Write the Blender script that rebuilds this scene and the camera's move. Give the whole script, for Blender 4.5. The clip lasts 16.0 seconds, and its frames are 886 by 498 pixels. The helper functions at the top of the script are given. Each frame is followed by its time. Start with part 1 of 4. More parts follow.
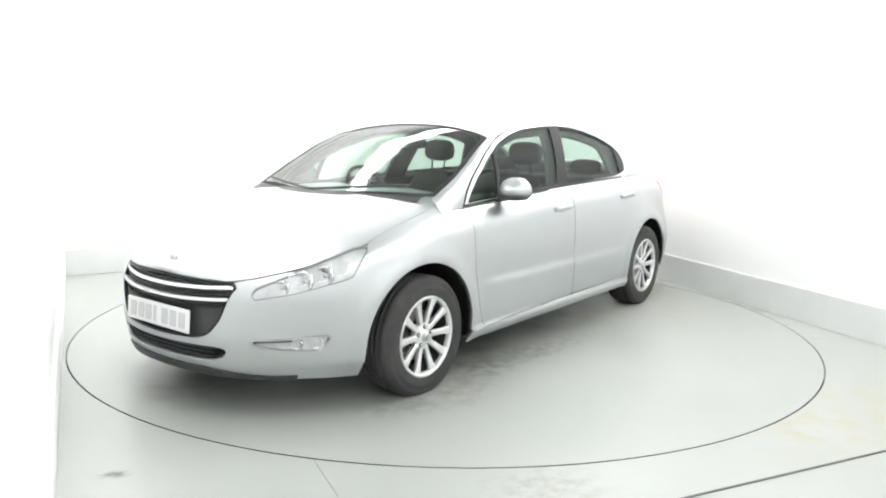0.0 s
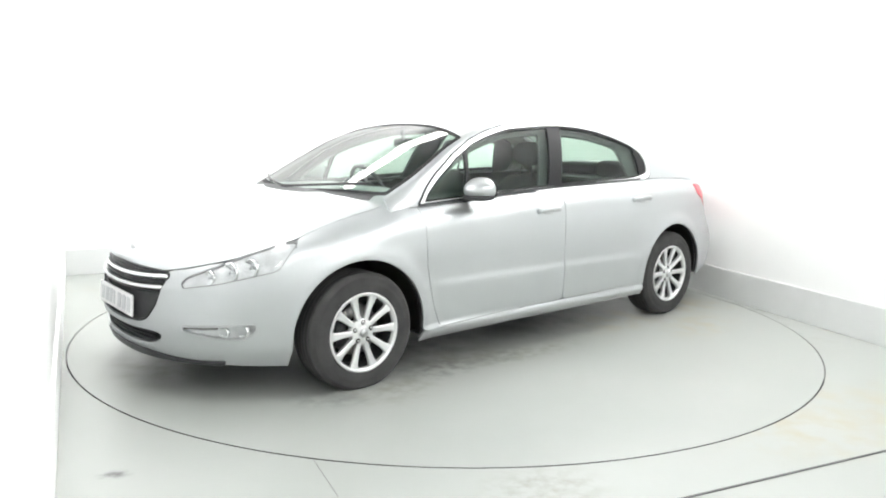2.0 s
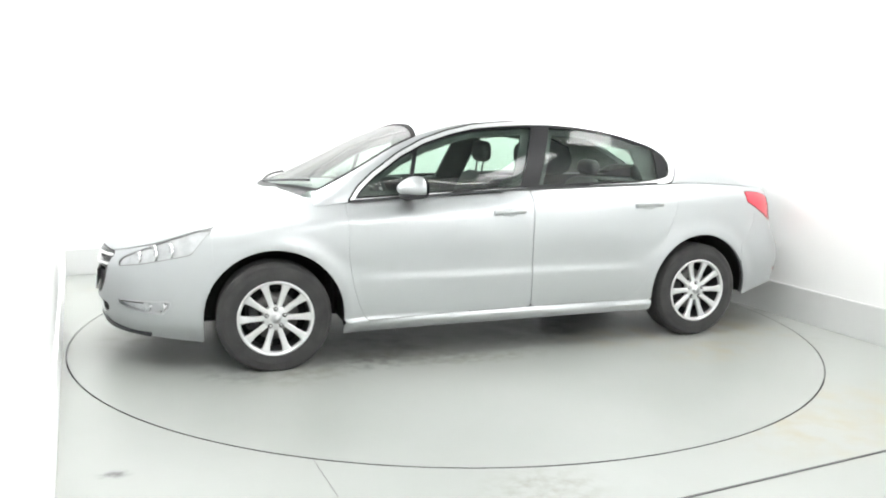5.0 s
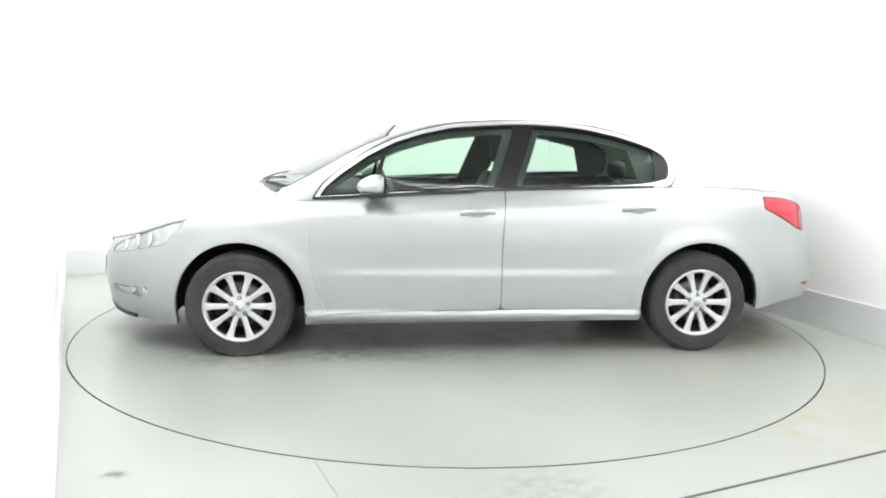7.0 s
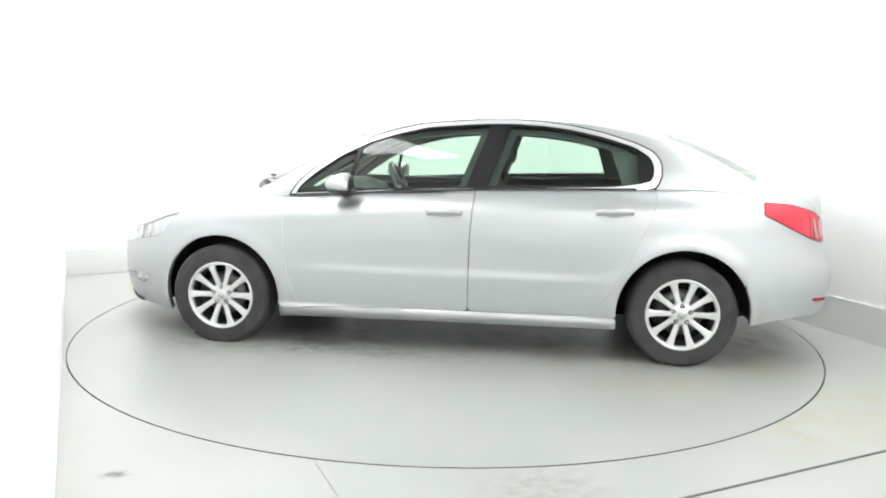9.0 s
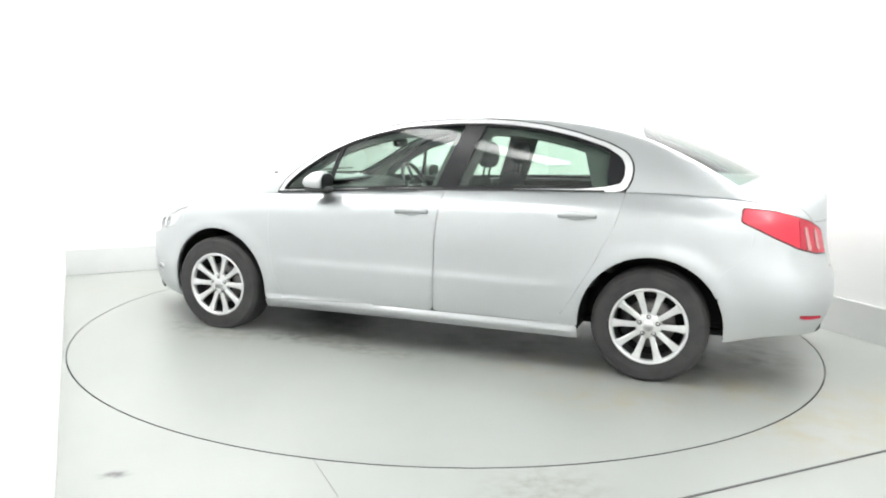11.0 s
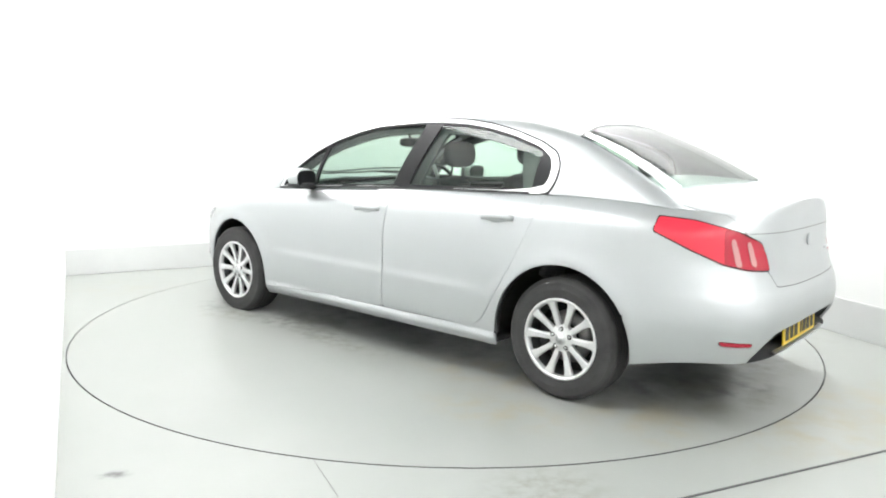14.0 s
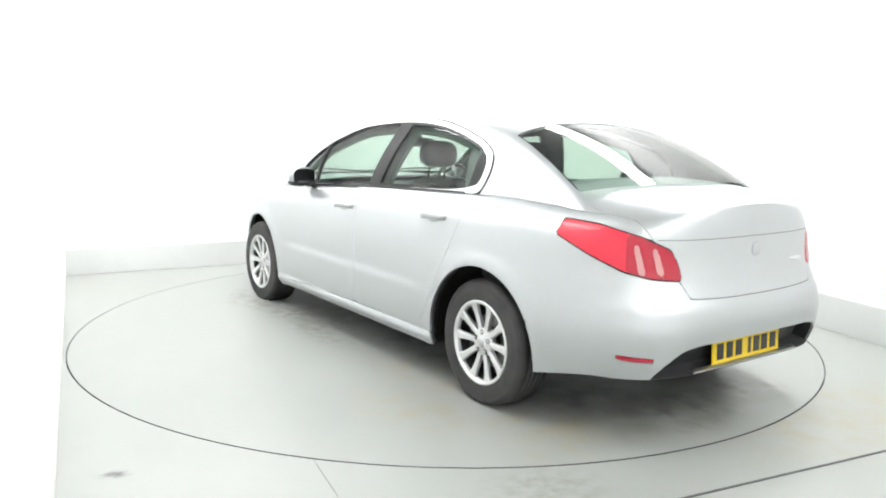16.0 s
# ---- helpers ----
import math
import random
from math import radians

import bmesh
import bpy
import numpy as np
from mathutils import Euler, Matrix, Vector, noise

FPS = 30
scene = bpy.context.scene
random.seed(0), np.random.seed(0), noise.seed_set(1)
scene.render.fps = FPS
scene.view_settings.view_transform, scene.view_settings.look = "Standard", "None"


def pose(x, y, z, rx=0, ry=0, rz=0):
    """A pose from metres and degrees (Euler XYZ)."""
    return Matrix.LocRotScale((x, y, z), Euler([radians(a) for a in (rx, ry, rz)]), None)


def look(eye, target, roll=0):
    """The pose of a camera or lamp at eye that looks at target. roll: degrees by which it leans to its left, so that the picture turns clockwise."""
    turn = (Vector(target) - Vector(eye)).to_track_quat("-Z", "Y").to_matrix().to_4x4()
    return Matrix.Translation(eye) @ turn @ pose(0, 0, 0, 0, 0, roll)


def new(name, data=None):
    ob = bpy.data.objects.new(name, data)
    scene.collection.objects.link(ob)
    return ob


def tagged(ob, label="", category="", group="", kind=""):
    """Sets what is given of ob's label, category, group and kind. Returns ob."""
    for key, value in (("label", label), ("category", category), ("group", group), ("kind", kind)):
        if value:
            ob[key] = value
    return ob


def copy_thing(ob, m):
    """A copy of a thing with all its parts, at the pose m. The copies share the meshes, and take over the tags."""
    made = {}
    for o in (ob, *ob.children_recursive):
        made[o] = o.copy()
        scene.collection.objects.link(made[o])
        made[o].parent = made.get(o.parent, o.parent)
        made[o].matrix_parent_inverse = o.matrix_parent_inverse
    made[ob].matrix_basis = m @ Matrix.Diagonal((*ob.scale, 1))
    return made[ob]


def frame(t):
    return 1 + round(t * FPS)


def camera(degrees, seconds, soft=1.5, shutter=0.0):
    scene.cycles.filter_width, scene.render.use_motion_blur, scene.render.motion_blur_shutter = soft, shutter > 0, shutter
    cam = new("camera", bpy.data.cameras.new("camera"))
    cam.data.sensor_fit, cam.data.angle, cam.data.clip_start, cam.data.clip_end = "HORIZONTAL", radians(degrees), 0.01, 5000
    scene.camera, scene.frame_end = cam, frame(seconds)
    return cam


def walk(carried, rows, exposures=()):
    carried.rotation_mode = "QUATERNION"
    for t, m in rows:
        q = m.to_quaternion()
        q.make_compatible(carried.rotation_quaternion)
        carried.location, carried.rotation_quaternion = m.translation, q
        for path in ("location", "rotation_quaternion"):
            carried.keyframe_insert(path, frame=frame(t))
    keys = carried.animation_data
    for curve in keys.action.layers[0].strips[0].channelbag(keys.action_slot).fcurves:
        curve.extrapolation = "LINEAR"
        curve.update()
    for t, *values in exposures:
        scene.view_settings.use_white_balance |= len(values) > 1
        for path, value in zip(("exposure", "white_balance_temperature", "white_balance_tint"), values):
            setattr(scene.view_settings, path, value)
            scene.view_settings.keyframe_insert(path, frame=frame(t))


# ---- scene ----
cam = camera(60.76, 16.0, soft=2.0)
EYE = Vector((0.0, 0.0, 1.3336))
PITCH, ROLL = 8.694, 1.148
CAM_POSE = look(EYE, EYE + Vector((0, math.cos(radians(PITCH)), -math.sin(radians(PITCH)))), ROLL)
walk(cam, [(0.0, CAM_POSE), (16.0, CAM_POSE)], exposures=[(0.0, 0.0), (16.0, 0.0)])

# the turntable and the car on it: seconds and the way the car's nose points, in degrees
CENTRE = Vector((0.0284, 5.351, 0.0))
DISC_R = 2.4666
CAR_OFF = Vector((-0.0917, -0.0155, 0.0))
TURN = [(0.0, 232.45), (0.5, 230.39), (1.0, 227.28), (1.5, 223.96), (2.0, 220.48), (2.5, 217.0), (3.0, 213.53),
        (3.5, 210.02), (4.0, 206.5), (5.2, 198.18), (6.5, 189.2), (7.0, 185.8), (7.5, 182.4), (8.0, 179.05), (8.5, 175.72),
        (9.0, 172.42), (10.2, 164.55), (11.5, 156.0), (12.0, 152.68), (12.5, 149.36), (13.0, 145.98), (13.5, 142.54),
        (14.0, 139.1), (14.5, 135.65), (15.0, 132.12), (15.5, 128.67), (16.0, 125.23)]

# ---- light: a closed white studio under rows of bright ceiling tubes ----
world = bpy.data.worlds.new("world")
scene.world = world
world.use_nodes = True
world.node_tree.nodes["Background"].inputs[0].default_value = (0.9, 0.95, 1.0, 1)
world.node_tree.nodes["Background"].inputs[1].default_value = 0.05
TUBE_STRENGTH = 17.9


# ---- materials ----
def material(name, colour, rough=0.5, metal=0.0, coat=0.0, **more):
    m = bpy.data.materials.new(name)
    m.use_nodes = True
    b = m.node_tree.nodes["Principled BSDF"]
    b.inputs["Base Color"].default_value = (*colour, 1)
    b.inputs["Roughness"].default_value = rough
    b.inputs["Metallic"].default_value = metal
    b.inputs["Coat Weight"].default_value = coat
    b.inputs["Coat Roughness"].default_value = 0.04
    for k, v in more.items():
        b.inputs[k.replace("_", " ")].default_value = v
    return m


def vary(m, scale, low, high, detail=4.0, rough=None, bump=0.0, bump_scale=None, stretch=(1, 1, 1)):
    """Mottles a material's colour between two tones, with its roughness and a fine relief."""
    nt = m.node_tree
    b = nt.nodes["Principled BSDF"]
    co = nt.nodes.new("ShaderNodeTexCoord")
    mp = nt.nodes.new("ShaderNodeMapping")
    mp.inputs["Scale"].default_value = stretch
    nt.links.new(co.outputs["Object"], mp.inputs[0])
    tx = nt.nodes.new("ShaderNodeTexNoise")
    tx.inputs["Scale"].default_value, tx.inputs["Detail"].default_value = scale, detail
    nt.links.new(mp.outputs[0], tx.inputs["Vector"])
    rp = nt.nodes.new("ShaderNodeValToRGB")
    rp.color_ramp.elements[0].position, rp.color_ramp.elements[1].position = 0.32, 0.68
    rp.color_ramp.elements[0].color, rp.color_ramp.elements[1].color = (*low, 1), (*high, 1)
    nt.links.new(tx.outputs[0], rp.inputs[0])
    nt.links.new(rp.outputs[0], b.inputs["Base Color"])
    if rough:
        mr = nt.nodes.new("ShaderNodeMapRange")
        mr.inputs["To Min"].default_value, mr.inputs["To Max"].default_value = rough
        nt.links.new(tx.outputs[0], mr.inputs[0])
        nt.links.new(mr.outputs[0], b.inputs["Roughness"])
    if bump:
        t2 = nt.nodes.new("ShaderNodeTexNoise")
        t2.inputs["Scale"].default_value, t2.inputs["Detail"].default_value = bump_scale or scale * 8, 3
        nt.links.new(mp.outputs[0], t2.inputs["Vector"])
        bp = nt.nodes.new("ShaderNodeBump")
        bp.inputs["Strength"].default_value, bp.inputs["Distance"].default_value = bump, 0.002
        nt.links.new(t2.outputs[0], bp.inputs["Height"])
        nt.links.new(bp.outputs[0], b.inputs["Normal"])
    return m


def glow(name, colour, strength):
    m = bpy.data.materials.new(name)
    m.use_nodes = True
    nt = m.node_tree
    nt.nodes.remove(nt.nodes["Principled BSDF"])
    e = nt.nodes.new("ShaderNodeEmission")
    e.inputs[0].default_value, e.inputs[1].default_value = (*colour, 1), strength
    nt.links.new(e.outputs[0], nt.nodes["Material Output"].inputs[0])
    return m


WALL = vary(material("white_wall_paint", (0.86, 0.87, 0.86), 0.6), 1.3, (0.895, 0.90, 0.895), (0.915, 0.92, 0.915), bump=0.1, bump_scale=90)
CEIL = vary(material("ceiling_paint", (0.5, 0.5, 0.5), 0.7), 1.3, (0.46, 0.47, 0.465), (0.50, 0.51, 0.505))
BAND = vary(material("grey_skirting_paint", (0.5, 0.52, 0.5), 0.5), 3.0, (0.65, 0.66, 0.655), (0.70, 0.71, 0.705), bump=0.15, bump_scale=60)
TUBE = glow("tube_glow", (0.994, 0.99, 0.985), TUBE_STRENGTH)
CASE = material("fixture_white", (0.8, 0.8, 0.8), 0.4)
GAP = material("dark_gap", (0.02, 0.02, 0.02), 0.9)


# ---- building helpers ----
def mesh_object(name, bm, mat, parent=None, smooth=True):
    me = bpy.data.meshes.new(name)
    bm.normal_update()
    bm.to_mesh(me)
    bm.free()
    for m in (mat if isinstance(mat, (list, tuple)) else [mat]):
        me.materials.append(m)
    if smooth:
        me.polygons.foreach_set("use_smooth", [True] * len(me.polygons))
    ob = new(name, me)
    if parent is not None:
        ob.parent = parent
    return ob


def part(name, bm, mat, parent, label="", smooth=True):
    ob = mesh_object(name, bm, mat, parent, smooth)
    return tagged(ob, label) if label else ob


def box(bm, x0, x1, y0, y1, z0, z1, m=None):
    vs = [bm.verts.new(Vector(c) if m is None else m @ Vector(c)) for c in
          ((x0, y0, z0), (x1, y0, z0), (x1, y1, z0), (x0, y1, z0), (x0, y0, z1), (x1, y0, z1), (x1, y1, z1), (x0, y1, z1))]
    for f in ((3, 2, 1, 0), (4, 5, 6, 7), (0, 1, 5, 4), (1, 2, 6, 5), (2, 3, 7, 6), (3, 0, 4, 7)):
        bm.faces.new([vs[i] for i in f])
    return vs


def bevelled_box(x0, x1, y0, y1, z0, z1, w=0.01, seg=2, m=None):
    bm = bmesh.new()
    box(bm, x0, x1, y0, y1, z0, z1, m)
    bmesh.ops.bevel(bm, geom=bm.edges[:], offset=w, segments=seg, affect="EDGES")
    return bm


def tube(points, radius, seg=10, flat=1.0, ends=True, up=Vector((0, 0, 1))):
    """A rounded bar along points; radius may change from point to point."""
    bm = bmesh.new()
    rings = []
    pts_ = [Vector(p_) for p_ in points]
    for i, p_ in enumerate(pts_):
        d = (pts_[min(i + 1, len(pts_) - 1)] - pts_[max(i - 1, 0)]).normalized()
        sx = d.cross(up).normalized() if abs(d.dot(up)) < 0.98 else d.cross(Vector((1, 0, 0))).normalized()
        sy = sx.cross(d)
        r = radius[i] if isinstance(radius, (list, tuple)) else radius
        rings.append([bm.verts.new(p_ + sx * (r * flat * math.cos(q)) + sy * (r * math.sin(q))) for q in (2 * math.pi * k / seg for k in range(seg))])
    for a_, b_ in zip(rings, rings[1:]):
        for k in range(seg):
            bm.faces.new((a_[k], a_[(k + 1) % seg], b_[(k + 1) % seg], b_[k]))
    if ends:
        bm.faces.new(rings[0][::-1])
        bm.faces.new(rings[-1])
    return bm


# ---- the room: its floor plan is turned against the camera ----
ROOM = Matrix(((0.907, -0.42, 0, 0), (0.42, 0.907, 0, 0), (0, 0, 1, 0), (0, 0, 0, 1)))
HIGH = 3.5
# corners of the slightly crooked plan, going round from the far corner beside the camera
PLAN = {"nw": (-0.287, 7.497), "ne": (5.069, 7.926), "se": (4.342, -1.4), "sw": (-0.114, -1.4)}
MIDDLE = Vector((2.3, 3.2, 0))


def room_box(name, a, mat, label, kind="structure", bevel=0.0):
    bm = bmesh.new()
    box(bm, *a, m=ROOM)
    if bevel:
        bmesh.ops.bevel(bm, geom=bm.edges[:], offset=bevel, segments=2, affect="EDGES")
    return tagged(mesh_object(name, bm, mat, smooth=False), label, name.split("_")[0], kind=kind)


def along_wall(name, a, b, inner, outer_, z0, z1, mat, label, more=0.0, bevel=0.0):
    """A slab along the line between two corners of the plan, from inner to outer_ metres behind it."""
    p_, q_ = Vector((*PLAN[a], 0)), Vector((*PLAN[b], 0))
    d = (q_ - p_).normalized()
    n = Vector((-d.y, d.x, 0))
    if n.dot(MIDDLE - p_) > 0:
        n = -n
    m = ROOM @ Matrix(((d.x, n.x, 0, p_.x), (d.y, n.y, 0, p_.y), (0, 0, 1, 0), (0, 0, 0, 1)))
    bm = bmesh.new()
    box(bm, -more, (q_ - p_).length + more, inner, outer_, z0, z1, m=m)
    bmesh.ops.recalc_face_normals(bm, faces=bm.faces[:])
    if bevel:
        bmesh.ops.bevel(bm, geom=bm.edges[:], offset=bevel, segments=2, affect="EDGES")
    return tagged(mesh_object(name, bm, mat, smooth=False), label, name.split("_")[0], kind="structure")


room_box("ceiling", (-0.5, 5.3, -1.6, 8.15, HIGH, HIGH + 0.15), CEIL, "plain pale grey painted studio ceiling")
along_wall("wall_west", "sw", "nw", 0, 0.2, 0, HIGH, WALL, "bright white smooth studio wall beside the turntable")
along_wall("wall_east", "se", "ne", 0, 0.2, 0, HIGH, WALL, "bright white smooth studio wall beside the turntable")
along_wall("wall_north", "nw", "ne", 0, 0.2, 0, HIGH, WALL, "bright white smooth studio back wall", more=0.2)
along_wall("wall_south", "sw", "se", 0, 0.2, 0, HIGH, WALL, "plain white studio wall behind the camera", more=0.2)
along_wall("skirting_west", "sw", "nw", -0.018, 0, 0, 0.232, WALL, "white painted skirting band along a white wall", bevel=0.004)
along_wall("skirting_east", "se", "ne", -0.018, 0, 0, 0.25, BAND, "pale grey painted skirting band along a white wall", bevel=0.004)
along_wall("skirting_north", "nw", "ne", -0.018, 0, 0, 0.232, BAND, "pale grey painted skirting band along the back wall", more=-0.02, bevel=0.004)


def floor_material(name, low, high, seed, patches):
    """Worn pale grey floor paint: broad mottling, fine grain and patches for brownish scuffs, dirt and painted shade.
    """
    m = vary(material(name, high, 0.35), 0.9, low, high, detail=6, rough=(0.22, 0.42), bump=0.12, bump_scale=55)
    nt = m.node_tree
    b = nt.nodes["Principled BSDF"]
    base = nt.nodes["Color Ramp"]
    co = nt.nodes["Texture Coordinate"]
    last = base.outputs[0]
    for (sx, sy, r, stretch, ang, tone, amount, grain) in patches:
        mp = nt.nodes.new("ShaderNodeMapping")
        mp.vector_type = "TEXTURE"
        mp.inputs["Location"].default_value = (sx, sy, 0)
        mp.inputs["Rotation"].default_value = (0, 0, ang)
        mp.inputs["Scale"].default_value = (r * stretch, r, 1)
        nt.links.new(co.outputs["Object"], mp.inputs[0])
        ln = nt.nodes.new("ShaderNodeVectorMath")
        ln.operation = "LENGTH"
        nt.links.new(mp.outputs[0], ln.inputs[0])
        fall = nt.nodes.new("ShaderNodeMapRange")
        fall.interpolation_type = "SMOOTHSTEP"
        fall.inputs["From Min"].default_value, fall.inputs["From Max"].default_value = 0.15, 1.0
        fall.inputs["To Min"].default_value, fall.inputs["To Max"].default_value = 1.0, 0.0
        nt.links.new(ln.outputs["Value"], fall.inputs[0])
        ns = nt.nodes.new("ShaderNodeTexNoise")
        ns.inputs["Scale"].default_value, ns.inputs["Detail"].default_value = grain, 6
        nt.links.new(co.outputs["Object"], ns.inputs["Vector"])
        rp = nt.nodes.new("ShaderNodeMapRange")
        rp.inputs["From Min"].default_value, rp.inputs["From Max"].default_value = 0.42, 0.66
        nt.links.new(ns.outputs[0], rp.inputs[0])
        mu = nt.nodes.new("ShaderNodeMath")
        mu.operation = "MULTIPLY"
        nt.links.new(fall.outputs[0], mu.inputs[0])
        nt.links.new(rp.outputs[0], mu.inputs[1])
        m2 = nt.nodes.new("ShaderNodeMath")
        m2.operation = "MULTIPLY"
        m2.inputs[1].default_value = amount
        nt.links.new(mu.outputs[0], m2.inputs[0])
        mx = nt.nodes.new("ShaderNodeMix")
        mx.data_type = "RGBA"
        mx.inputs["B"].default_value = (*tone, 1)
        nt.links.new(m2.outputs[0], mx.inputs["Factor"])
        nt.links.new(last, mx.inputs["A"])
        last = mx.outputs["Result"]
    nt.links.new(last, b.inputs["Base Color"])
    return m


DIRT_SHADE, BROWN, DARK = (0.24, 0.24, 0.2), (0.36, 0.33, 0.24), (0.1, 0.1, 0.095)
FLOOR = floor_material("grey_floor_paint", (0.325, 0.345, 0.325), (0.372, 0.39, 0.371), 1, [
    (1.75, 3.36, 0.42, 1.6, 0.44, BROWN, 0.8, 7), (0.42, 2.72, 0.26, 1.3, 0.3, DIRT_SHADE, 0.75, 16), (2.2, 3.7, 0.5, 1.5, 0.5, BROWN, 0.7, 5),
    (2.3, 5.2, 0.5, 1.6, -1.2, DIRT_SHADE, 0.4, 6), (-2.7, 6.2, 0.5, 1.5, 0.4, BROWN, 0.25, 6), (-1.263, 2.763, 0.06, 1.5, 0.1, DARK, 1.0, 14),
    (2.55, 5.9, 0.3, 2.2, -1.17, DARK, 0.5, 9)])

# floor round the turntable: one sheet with a round hole
bm = bmesh.new()
N = 192
HOLE = DISC_R + 0.0075
ring = [bm.verts.new((CENTRE.x + HOLE * math.cos(2 * math.pi * i / N), CENTRE.y + HOLE * math.sin(2 * math.pi * i / N), 0)) for i in range(N)]
low = [bm.verts.new((v.co.x, v.co.y, -0.12)) for v in ring]
rim_edges = []
for i in range(N):
    j = (i + 1) % N
    bm.faces.new((low[i], ring[i], ring[j], low[j]))
    rim_edges.append(bm.edges.get((ring[i], ring[j])))
out = [bm.verts.new(ROOM @ (Vector((*PLAN[k], 0)) + (Vector((*PLAN[k], 0)) - MIDDLE) * 0.02)) for k in ("nw", "ne", "se", "sw")]
border = [bm.edges.new((a, b)) for a, b in zip(out, out[1:] + out[:1])]
made = bmesh.ops.triangle_fill(bm, edges=rim_edges + border, use_beauty=True, normal=(0, 0, 1))
for f in made["geom"]:
    if isinstance(f, bmesh.types.BMFace):
        f.normal_update()
        if f.normal.z < 0:
            f.normal_flip()
tagged(mesh_object("floor", bm, FLOOR, smooth=False), "worn pale grey painted studio floor with brownish scuffs", "floor", kind="structure")
bm = bmesh.new()
bmesh.ops.create_circle(bm, cap_ends=True, radius=HOLE + 0.02, segments=64, matrix=Matrix.Translation(CENTRE + Vector((0, 0, -0.125))))
tagged(mesh_object("turntable_pit", bm, GAP, smooth=False), "dark pit under the turntable rim", "pit", kind="structure")
# straight joint across the floor, in front of the turntable
room_box("floor_joint", (1.9, 4.58, 2.022, 2.032, 0.0005, 0.004), material("joint_steel", (0.12, 0.12, 0.12), 0.5, 0.6), "thin dark metal floor joint across the studio")

bm = bmesh.new()
box(bm, -0.0014, 0.0014, -0.34, 0.0, 0.0004, 0.0025, m=pose(-0.512, 2.927, 0, 0, 0, 25.0))
tagged(mesh_object("floor_crack", bm, material("crack_grey", (0.3, 0.3, 0.29), 0.8), smooth=False), "fine grey crack in the painted floor", "crack", kind="structure")

# unseen ceiling lights along and across the room; last two added as front fill
for n, e, half, turn_, wide in ((0.3, 4.7, 2.3, 0, 0.2), (4.4, 4.8, 2.3, 0, 0.25), (2.35, 7.15, 1.9, 90, 0.22), (4.0, 0.7, 1.2, 0, 0.18), (2.1, -1.0, 2.0, 90, 0.16)):
    fixture = tagged(new("ceiling_light"), "long white ceiling light with glowing diffuser, placed out of view", "ceiling light", "ceiling lights")
    fixture.matrix_world = ROOM @ pose(n, e, HIGH, 0, 0, turn_)
    part("housing", bevelled_box(-wide - 0.02, wide + 0.02, -half - 0.03, half + 0.03, -0.05, -0.001, 0.01), CASE, fixture, smooth=False)
    part("diffuser", bevelled_box(-wide, wide, -half, half, -0.06, -0.052, 0.003), TUBE, fixture, "glowing white diffuser", smooth=False)

# the turntable disc: real dirt, plus bumper shade painted into the rear patches
DISC = floor_material("turntable_paint", (0.323, 0.343, 0.323), (0.370, 0.386, 0.368), 2, [
    (0.76, 0.86, 0.22, 2.0, 0.05, DARK, 0.8, 14), (0.3, 0.9, 0.2, 1.9, 0.0, DARK, 0.7, 11), (0.55, 0.74, 0.3, 1.8, 0.0, DIRT_SHADE, 0.9, 9),
    (0.6, 0.5, 0.45, 1.5, 0.2, DARK, 0.6, 7), (-0.55, 0.5, 0.5, 1.8, 0.1, DARK, 0.6, 6), (-2.05, 0.8, 0.24, 1.6, 1.9, BROWN, 0.9, 9),
    (-1.4, 1.2, 0.3, 1.9, 0.2, BROWN, 0.85, 8), (-2.07, 0.0, 0.3, 1.9, 1.5, DARK, 0.75, 9), (-2.05, -0.45, 0.3, 1.6, 1.4, DIRT_SHADE, 0.95, 10),
    (-2.28, 0.13, 0.1, 2.4, 1.5, DIRT_SHADE, 0.9, 16), (1.2, 1.0, 0.25, 1.6, 0.2, DIRT_SHADE, 0.9, 11), (1.5, 0.91, 0.22, 1.6, -0.3, DARK, 0.55, 12),
    (2.09, -0.08, 0.28, 1.7, 1.4, DIRT_SHADE, 0.8, 9), (0.0, -0.4, 1.1, 1.6, 0.0, DIRT_SHADE, 0.5, 4), (-2.0, 0.25, 0.55, 1.5, 1.5, DIRT_SHADE, 0.95, 3.2),
    (-1.9, 0.75, 0.28, 1.5, 1.2, BROWN, 0.9, 5), (-1.75, 0.3, 0.4, 1.6, 1.4, DARK, 0.7, 5), (-1.0, 0.75, 0.35, 2.0, 0.1, BROWN, 0.7, 7),
    (0.1, 0.95, 0.16, 4.0, 0.03, DIRT_SHADE, 0.8, 13)])
bm = bmesh.new()
bmesh.ops.create_cone(bm, cap_ends=True, radius1=DISC_R, radius2=DISC_R, depth=0.06, segments=192, matrix=Matrix.Translation((0, 0, -0.03)))
turntable = tagged(new("turntable"), "round pale grey floor turntable with tyre scuffs and painted shade under the tail", "turntable")
part("deck", bm, DISC, turntable, smooth=False)
bm = bmesh.new()
for z, rr in ((0.001, DISC_R), (-0.07, DISC_R + 0.003)):
    bmesh.ops.create_circle(bm, radius=rr, segments=192, matrix=Matrix.Translation((0, 0, z)))
bmesh.ops.bridge_loops(bm, edges=bm.edges[:])
part("rim", bm, material("rim_steel", (0.06, 0.06, 0.06), 0.6, 0.3), turntable, "dark steel rim", smooth=False)


def motions():
    rows, car_rows = [], []
    for t, a in TURN:
        m = Matrix.Translation(CENTRE) @ Matrix.Rotation(radians(a), 4, "Z")
        rows.append((t, m))
        car_rows.append((t, m @ Matrix.Translation(CAR_OFF)))
    walk(turntable, rows)
    walk(car, car_rows)


